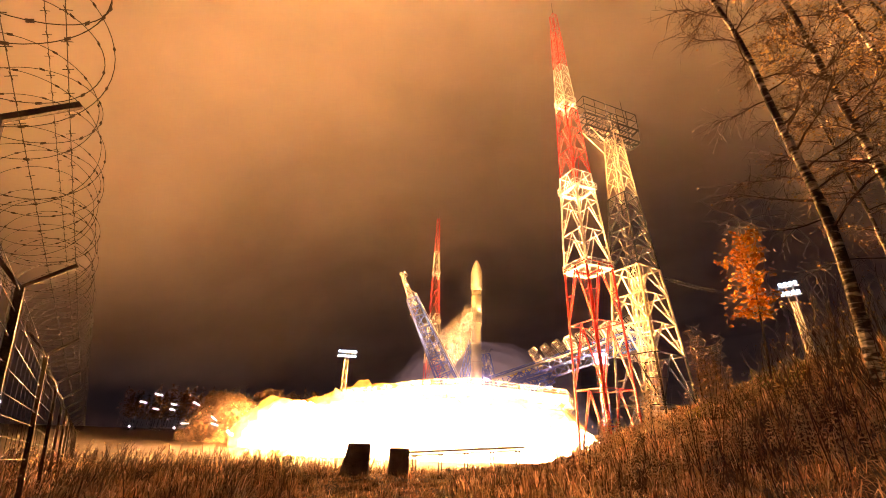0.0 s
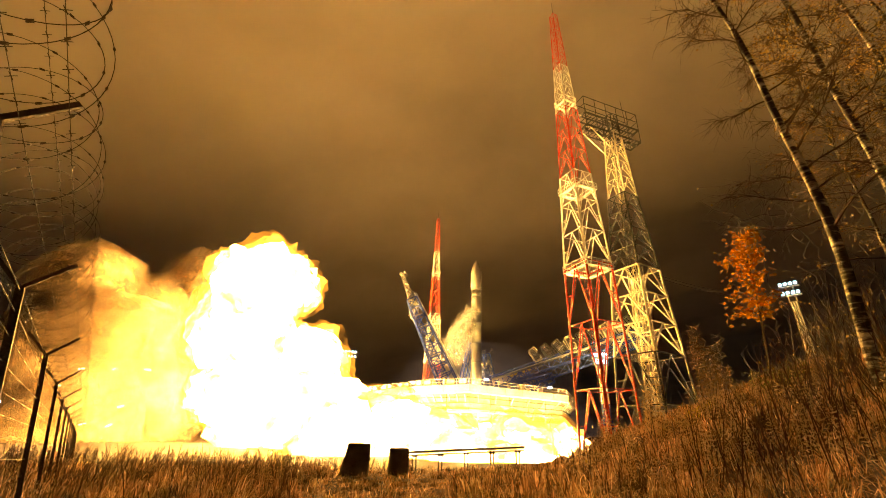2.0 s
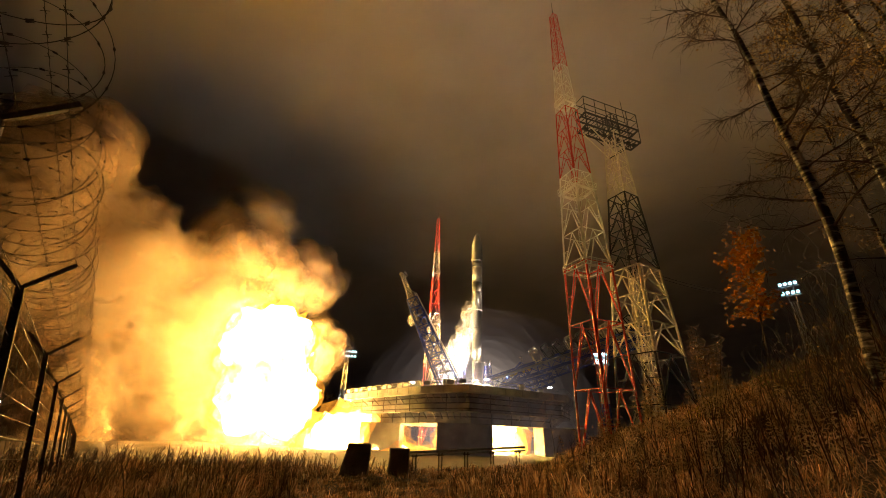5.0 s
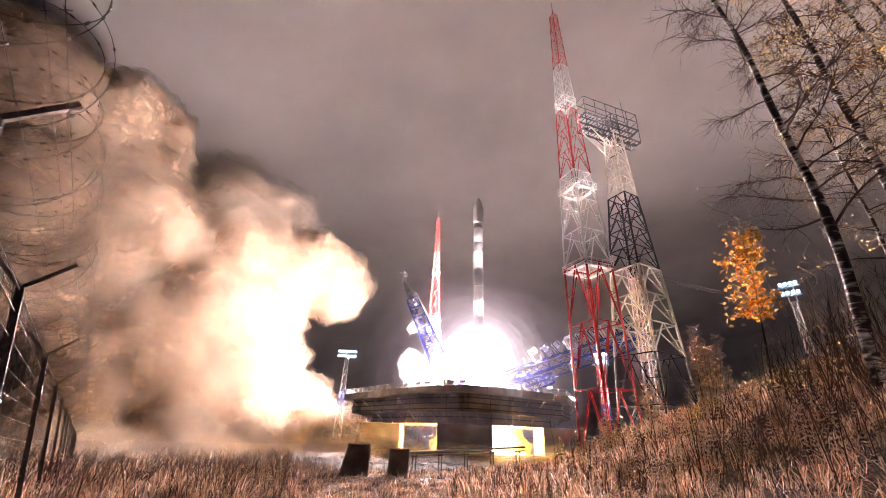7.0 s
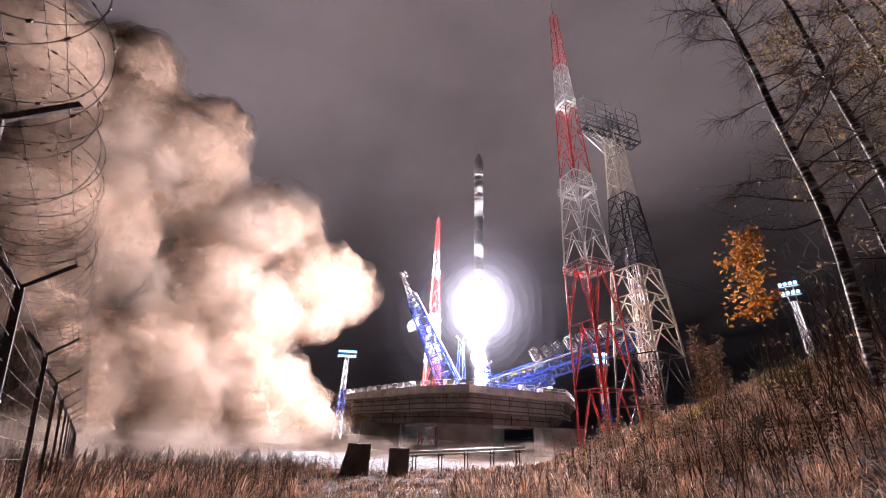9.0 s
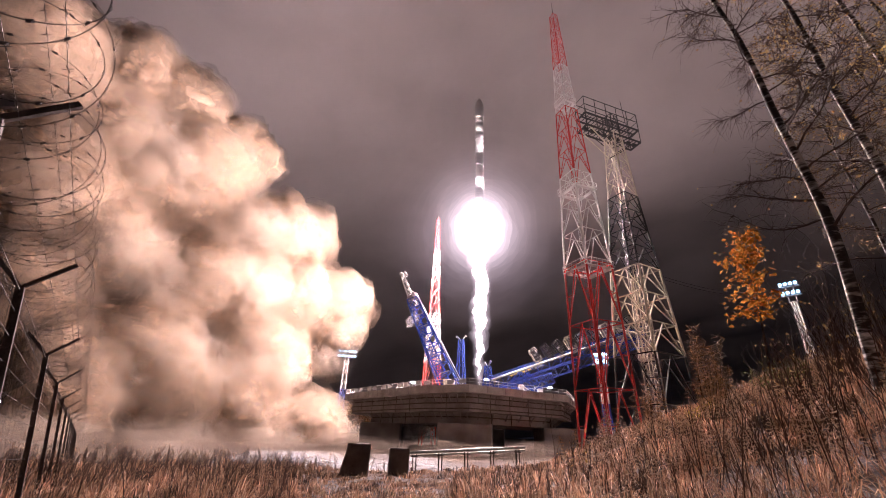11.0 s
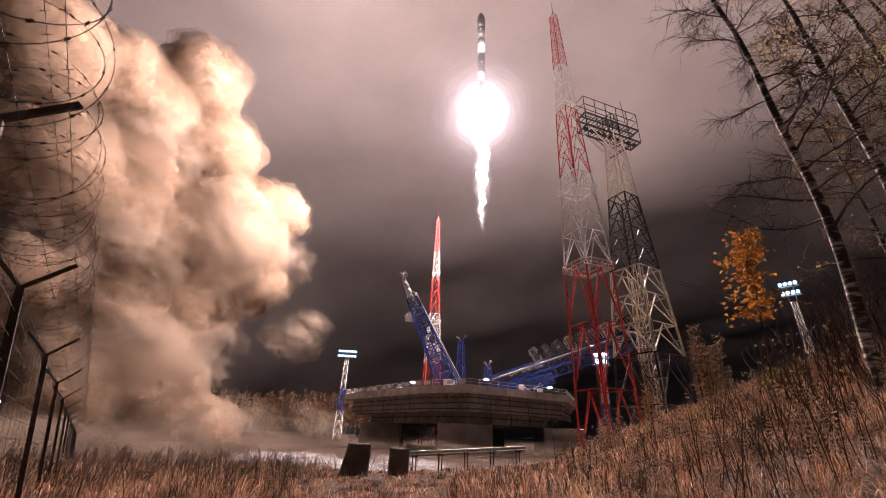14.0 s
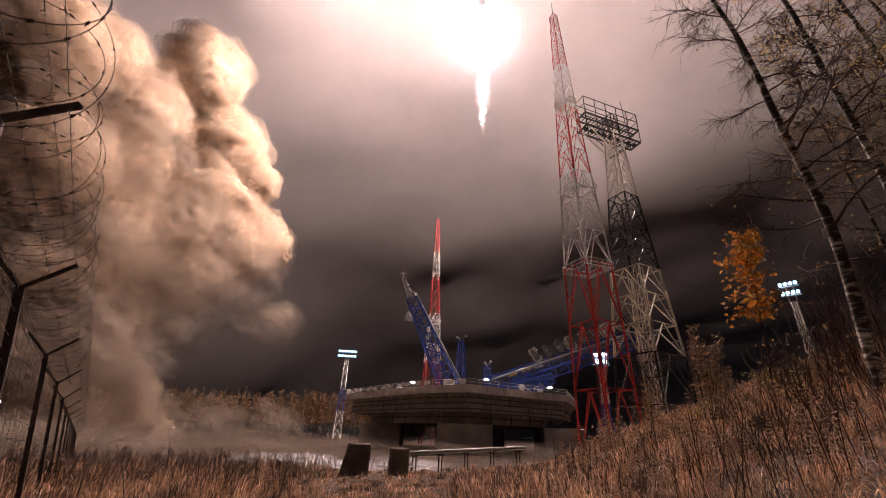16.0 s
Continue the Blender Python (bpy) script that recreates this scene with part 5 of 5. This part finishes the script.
puff(14.5, (0, -94, 125, -29), (3.8, -98, 125, -29), (5, -104, 125, 40), (6.5, -116, 120, 75), (9, -105, 132, 86), (11.5, -99, 138, 90), (12.5, -97, 137, 100), (14.5, -96, 136, 107), (16, -94, 137, 109))
puff(9.1, (0, -83, 128, -19), (3.8, -87, 128, -19), (5, -93, 128, 34), (6.5, -107, 122, 79), (8, -99, 126, 100), (9, -92, 131, 113), (11.5, -79, 145, 104), (12.5, -75, 150, 100), (14.5, -70, 155, 82), (16, -74, 152, 71))
puff(13.7, (0, -57, 152, -27), (3.3, -61, 152, -27), (4.5, -67, 152, 3), (6.5, -75, 149, 22), (8, -76, 149, 24), (9, -77, 149, 28), (11.5, -66, 157, 30), (12.5, -70, 154, 25), (13.5, -86, 142, 30), (14.5, -101, 130, 40), (16, -106, 128, 49))
puff(9.2, (0, -46, 157, -20), (3.8, -50, 157, -20), (5, -56, 157, 14), (6.5, -44, 169, 57), (8, -52, 164, 51), (9, -52, 163, 46), (11.5, -42, 169, 40), (12.5, -49, 164, 32), (13.5, -77, 148, 49), (14.5, -83, 146, 96), (16, -83, 145, 98))
puff(9.7, (0, -59, 141, -20), (3.8, -63, 141, -20), (5, -69, 141, 12), (6.5, -60, 151, 25), (8, -60, 151, 25), (9, -57, 152, 16), (11.5, -58, 152, 23), (12.5, -62, 148, 21), (13.5, -80, 133, 22), (14.5, -91, 120, 22), (16, -96, 113, 24))
wisp(7.9, (0, -29, 160, -17), (8.8, -33, 160, -17), (10, -39, 160, 17), (11.5, -46, 156, 27), (12.5, -45, 157, 31), (14.5, -59, 148, 33), (16, -63, 145, 37))
wisp(7.4, (0, -49, 145, -17), (8.8, -53, 145, -17), (10, -59, 145, 21), (11.5, -66, 142, 31), (12.5, -69, 140, 31), (14.5, -76, 132, 29), (16, -83, 125, 28))
wisp(6.3, (0, -26, 162, -15), (8.8, -30, 162, -15), (10, -36, 162, 28), (12.5, -42, 160, 38), (14.5, -53, 153, 40), (16, -59, 149, 41))
wisp(10.1, (0, -29, 156, -21), (3.8, -33, 156, -21), (5, -39, 156, -12), (6.5, -35, 161, 4), (9, -41, 156, 1), (12.5, -36, 160, 1), (14.5, -48, 151, 2), (16, -55, 145, 2))
wisp(10.5, (0, -48, 140, -22), (3.8, -52, 140, -22), (5, -58, 140, -13), (6.5, -57, 143, -0), (12.5, -57, 143, -0), (14.5, -65, 137, 3), (16, -69, 132, 2))
wisp(10.7, (0, -60, 125, -22), (3.8, -64, 125, -22), (5, -70, 125, -12), (6.5, -72, 128, -1), (12.5, -72, 128, -1), (14.5, -78, 122, 5), (16, -81, 117, 4))
wisp(10.8, (0, -67, 141, -22), (2.8, -71, 141, -22), (4, -77, 141, 69), (6.5, -67, 149, 84), (8, -70, 146, 88), (9, -66, 149, 87), (11.5, -60, 153, 76), (12.5, -58, 154, 74), (14.5, -69, 144, 59), (16, -73, 141, 56))
wisp(13.7, (0, -64, 113, -27), (3.8, -68, 113, -27), (5, -74, 113, 41), (6.5, -74, 119, 74), (8, -71, 124, 70), (9, -70, 125, 68), (12.5, -67, 126, 63), (14.5, -71, 121, 56), (16, -74, 113, 41))
wisp(8.9, (0, -68, 105, -19), (4.8, -72, 105, -19), (6, -78, 105, 35), (8, -79, 113, 58), (9, -73, 121, 66), (12.5, -69, 125, 66), (16, -76, 109, 36))
# thin veils added in front to lighten the dark crevices between billows
wisp(15.5, (0, -73, 92, -30), (3.3, -77, 92, -30), (4.5, -83, 92, 30), (6.5, -90, 89, 58), (9, -89, 86, 68), (12.5, -87, 91, 74), (16, -87, 90, 75))
wisp(17.6, (0, -61, 109, -34), (3.3, -65, 109, -34), (4.5, -71, 109, 21), (6.5, -69, 116, 32), (9, -69, 119, 40), (12.5, -68, 121, 44), (14.5, -79, 113, 56), (16, -83, 108, 57))
wisp(13.8, (0, -58, 104, -27), (2.3, -62, 104, -27), (3.5, -68, 104, 2), (5, -72, 105, 15), (9, -71, 107, 16), (12.5, -71, 107, 18), (14.5, -77, 94, 18), (16, -79, 88, 19))
wisp(13.2, (0, -71, 88, -26), (2.8, -75, 88, -26), (4, -81, 88, 24), (6.5, -86, 89, 35), (9, -86, 93, 38), (12.5, -85, 98, 43), (16, -87, 94, 43))
wisp(11.9, (0, -43, 125, -24), (3.8, -47, 125, -24), (5, -53, 125, -0), (6.5, -56, 126, 16), (9, -55, 127, 17), (12.5, -56, 127, 20), (13.5, -65, 116, 19), (14.5, -74, 102, 17), (16, -76, 92, 13))

burst(8, 1.28, (0, -16, 92, 0), (1.5, -23, 88, 4), (4, -20, 88, 2), (7, -10, 100, -14), (16, -8, 104, -24))
burst(8, 1.28, (0, -28, 92, -2), (0.6, -33, 90, 2), (1.5, -35, 88, 9), (4, -33, 88, 8), (5.8, -42, 112, -22), (11.2, -30, 100, -18), (16, -20, 104, -30))
burst(8, 1.28, (0, -30, 94, -4), (0.5, -36, 92, 6), (1.0, -40, 91, 12), (1.5, -44, 90, 18), (3.5, -38, 90, 26), (4.5, -36, 92, 26), (5.8, -46, 114, -22), (11.2, -40, 102, -18), (16, -20, 104, -30))
burst(8, 1.28, (0, -26, 96, -8), (0.5, -31, 92, 7), (0.9, -36, 92, 14), (1.5, -42, 90, 26), (3.5, -38, 90, 40), (4.5, -37, 92, 42), (5.8, -50, 114, -22), (11.2, -42, 102, -18), (16, -20, 104, -30))
burst(6, 1.28, (0, -20, 98, -16), (0.9, -30, 92, 2), (1.5, -29, 90, 16), (3.5, -27, 89, 15), (5.8, -52, 114, -22), (11.2, -42, 102, -18), (16, -20, 104, -30))
burst(5, 1.28, (0, -34, 96, -8), (0.9, -38, 92, 2), (1.5, -46, 90, 19), (3.5, -44, 90, 30), (4.5, -43, 92, 31), (5.8, -44, 114, -22), (11.2, -42, 102, -18), (16, -20, 104, -30))
burst(5, 1.28, (0, -34, 96, -8), (0.9, -30, 92, 7), (1.5, -35, 90, 25), (3.5, -33, 90, 40), (4.5, -32, 92, 42), (5.8, -54, 114, -22), (11.2, -42, 102, -18), (16, -20, 104, -30))
burst(5, 1.28, (0, -31, 92, -6), (0.6, -37, 90, 0), (1.5, -45, 90, 7), (3.5, -42, 90, 14), (5.8, -46, 114, -22), (11.2, -42, 102, -18), (16, -20, 104, -30))
burst(8, 1.0, (0, -6, 84, -1), (3.6, -8, 88, -3), (5, -4, 100, -12), (16, 0, 108, -24))
burst(9, 1.0, (0, 4, 78, -3), (1.2, 4, 78, -4), (2.6, 4, 80, -7), (5, 8, 100, -14), (16, 8, 108, -24))
burst(8, 1.0, (0, 14, 78, -3), (1.2, 14, 79, -4), (2.6, 14, 82, -6.5), (5, 14, 100, -14), (16, 10, 108, -24))
burst(7, 1.0, (0, 22, 82, -3), (1.2, 22, 84, -3.5), (3.4, 22, 88, -4), (5, 14, 102, -12), (16, 10, 108, -24))
burst(7, 1.0, (0, -16, 80, -2), (3.6, -16, 82, -1), (5, -10, 100, -12), (16, 0, 108, -24))
burst(6, 1.0, (0, 2, 70, -5), (3.6, 4, 70, -5.2), (5, 4, 90, -12), (16, 0, 108, -24))
burst(6, 1.0, (0, 14, 72, -5), (3.6, 14, 72, -5.2), (5, 8, 90, -12), (16, 0, 108, -24))
burst(7, 1.0, (0, 10, 104, 2), (4, 10, 104, 2), (7, 10, 106, 0), (8.2, 10, 108, -10), (16, 10, 108, -24))


# ---------------------------------------------------------------- venting vapour and ground mist
VENTS = []


def vent(r, way):
    """A puff of vented vapour that drifts along its way."""
    i = len(VENTS)
    t = empty("vapour_puff", Matrix(), "white drifting vapour vented beside the rocket", "vapour", "vapour puffs")
    for k, mat in ((0.6, STEAM if i < 4 else STEAM_THIN), (0.8, STEAM_THIN), (1.0, STEAM_THIN), (1.2, STEAM_THIN), (1.4, STEAM_THIN)):
        bm = bmesh.new()
        blob(bm, (0, 0, 0), r * k, 60 + i + k, 0.65, 1.2, 3, 1.5)
        soft_shade(part("vapour_skin", bm, mat, t))
    VENTS.append((t, way))


vent(1.5, ((0, 6.6, 108, 30), (3, 6.8, 108, 30.5), (4.2, 7.0, 108, 31), (5.5, 6.5, 108, 26), (6.5, 4, 108, 20), (8, -2, 110, 8), (16, -4, 112, 5)))
vent(1.8, ((0, 4.6, 108, 26.5), (3, 5.6, 108, 27), (4.2, 5.6, 108, 25), (5.5, 4.0, 108, 22), (6.5, 0, 108, 18), (8, -4, 110, 8), (16, -6, 112, 5)))
vent(1.9, ((0, 2.4, 108, 24.6), (3, 4.4, 108, 24), (4.2, 4.0, 108, 21), (5.5, 1.0, 108, 19), (6.5, -3, 108, 16), (8, -6, 110, 8), (16, -8, 112, 5)))
vent(1.2, ((0, 8.0, 108.2, 33), (3, 8.2, 108.2, 33), (4.2, 8.0, 108.5, 34), (5.5, 7.6, 108.5, 34), (6.5, 6.5, 108, 26), (8, 4, 110, 8), (16, 2, 112, 5)))
vent(0.8, ((0, -6.8, 106, 33), (4.2, -7.2, 106, 32), (7, -7.0, 106, 29), (12.5, -7.6, 106, 31.5), (16, -7.8, 106, 32)))
vent(1.5, ((0, 4.0, 112, 8), (3.2, 4.0, 112, 9), (4.2, 3.0, 108, 16), (6.3, -4.0, 108, 18), (7.5, -7, 108, 17), (9, -9, 112, 8), (16, -10, 114, 5)))
vent(1.5, ((0, 4.0, 112, 8), (3.2, 4.0, 112, 9), (4.2, 5.0, 108, 14), (6.3, -6.0, 108, 20), (7.5, -8, 108, 18), (9, -10, 112, 8), (16, -12, 114, 5)))
MISTS = []
for i, (x, y, r) in enumerate(((-4.7, 29, 2.6), (-5, 34, 3.8), (-8, 40, 4.6), (-14, 46, 5), (-2.5, 46, 4.5), (-12, 60, 8), (-28, 64, 9), (-44, 66, 10), (2, 68, 7), (16, 70, 7), (-58, 60, 10), (-34, 50, 7), (-70, 74, 12))):
    near = i < 5
    t = empty("ground_mist", Matrix(), "low white mist creeping over the yard" if near else "thin brown smoke hanging low over the yard", "mist", "mist banks")
    for k, mat in ((0.75, STEAM), (0.9, STEAM_THIN), (1.0, STEAM_THIN), (1.12, STEAM_THIN)) if near else WISP_SHELLS:
        bm = bmesh.new()
        blob(bm, (0, 0, 0), r * k, 80 + i + k, 0.45, 1.3, 4, 0.22 if near else 0.32)
        soft_shade(part("mist_skin", bm, mat, t))
    MISTS.append((t, [(0, x + 22, y + 45, -9), (4, x + 16, y + 30, -7), (6.5, x + 4, y + 6, -0.5), (9, x, y, -0.2), (16, x - 1, y - 1, -0.4)]))


# ---------------------------------------------------------------- sparks thrown out by the first burst
SPARKS = []
rnd = random.Random(55)
for k in range(22):
    a, up = rnd.uniform(2.6, 3.5), rnd.uniform(4, 17)
    speed = rnd.uniform(14, 34)
    bm = bmesh.new()
    beam(bm, (-0.9 * rnd.uniform(0.3, 1), 0, 0), (0.9, 0, 0), 0.04, 4, 0.015)
    ob = part("spark", bm, SMALL_LAMP)
    tagged(ob, "small white-hot spark flung from the fire", "spark", "sparks")
    t0 = rnd.uniform(-0.9, 0.5)
    rows = []
    for t in (0, 0.4, 0.8, 1.2, 1.7, 2.3, 3.0):
        f = max(0.0, t - t0)
        x, y, z = -46 + speed * f * math.cos(a), 100 + speed * f * math.sin(a) * 0.4, 2 + up * f - 4.9 * f * f
        rows.append((t, pose(x, y, max(-6.0, z), 0, math.degrees(math.atan2(up - 9.8 * f, speed)), 0)))
    rows.append((16, rows[-1][1]))
    SPARKS.append((ob, rows))


# ---------------------------------------------------------------- what moves
def motions():
    x, y = PAD
    for arm, m, swing in ARMS:
        walk(arm, [(t, m @ pose(0, 0, 0, 0, a, 0)) for t, a in swing])
    climb = [(0, 0, 0), (2.6, 0, 0), (3.2, 1.7, 0), (3.8, 3.6, 0), (5.2, 10, 0.2), (6.5, 17.9, 0.5), (8, 29.5, 0.6), (9, 38.9, 0.7), (10.2, 52.5, 0.8), (11.4, 69, 1.0),
             (12.5, 85.5, 1.3), (13.5, 101, 1.6), (14.5, 118.5, 2.0), (15.5, 137, 2.2), (16, 147, 2.3)]
    walk(ROCKET, [(t, pose(x + dx, y, 6.0 + dz)) for t, dz, dx in climb])
    for ob, rows in SPARKS:
        walk(ob, rows)
    for ob, way in VENTS:
        walk(ob, [(t, pose(a, b, c, 0, t * 3, t * 2)) for t, a, b, c in way])
    for ob, way in MISTS:
        walk(ob, [(t, pose(a, b, c)) for t, a, b, c in way])
    for ob, way in PUFFS + FIRES:
        spin = (len(way) % 3 - 1) * 12
        walk(ob, [(t, pose(a, b, c, 0, t * 1.5, spin + t * 1.2)) for t, a, b, c in way])


motions()
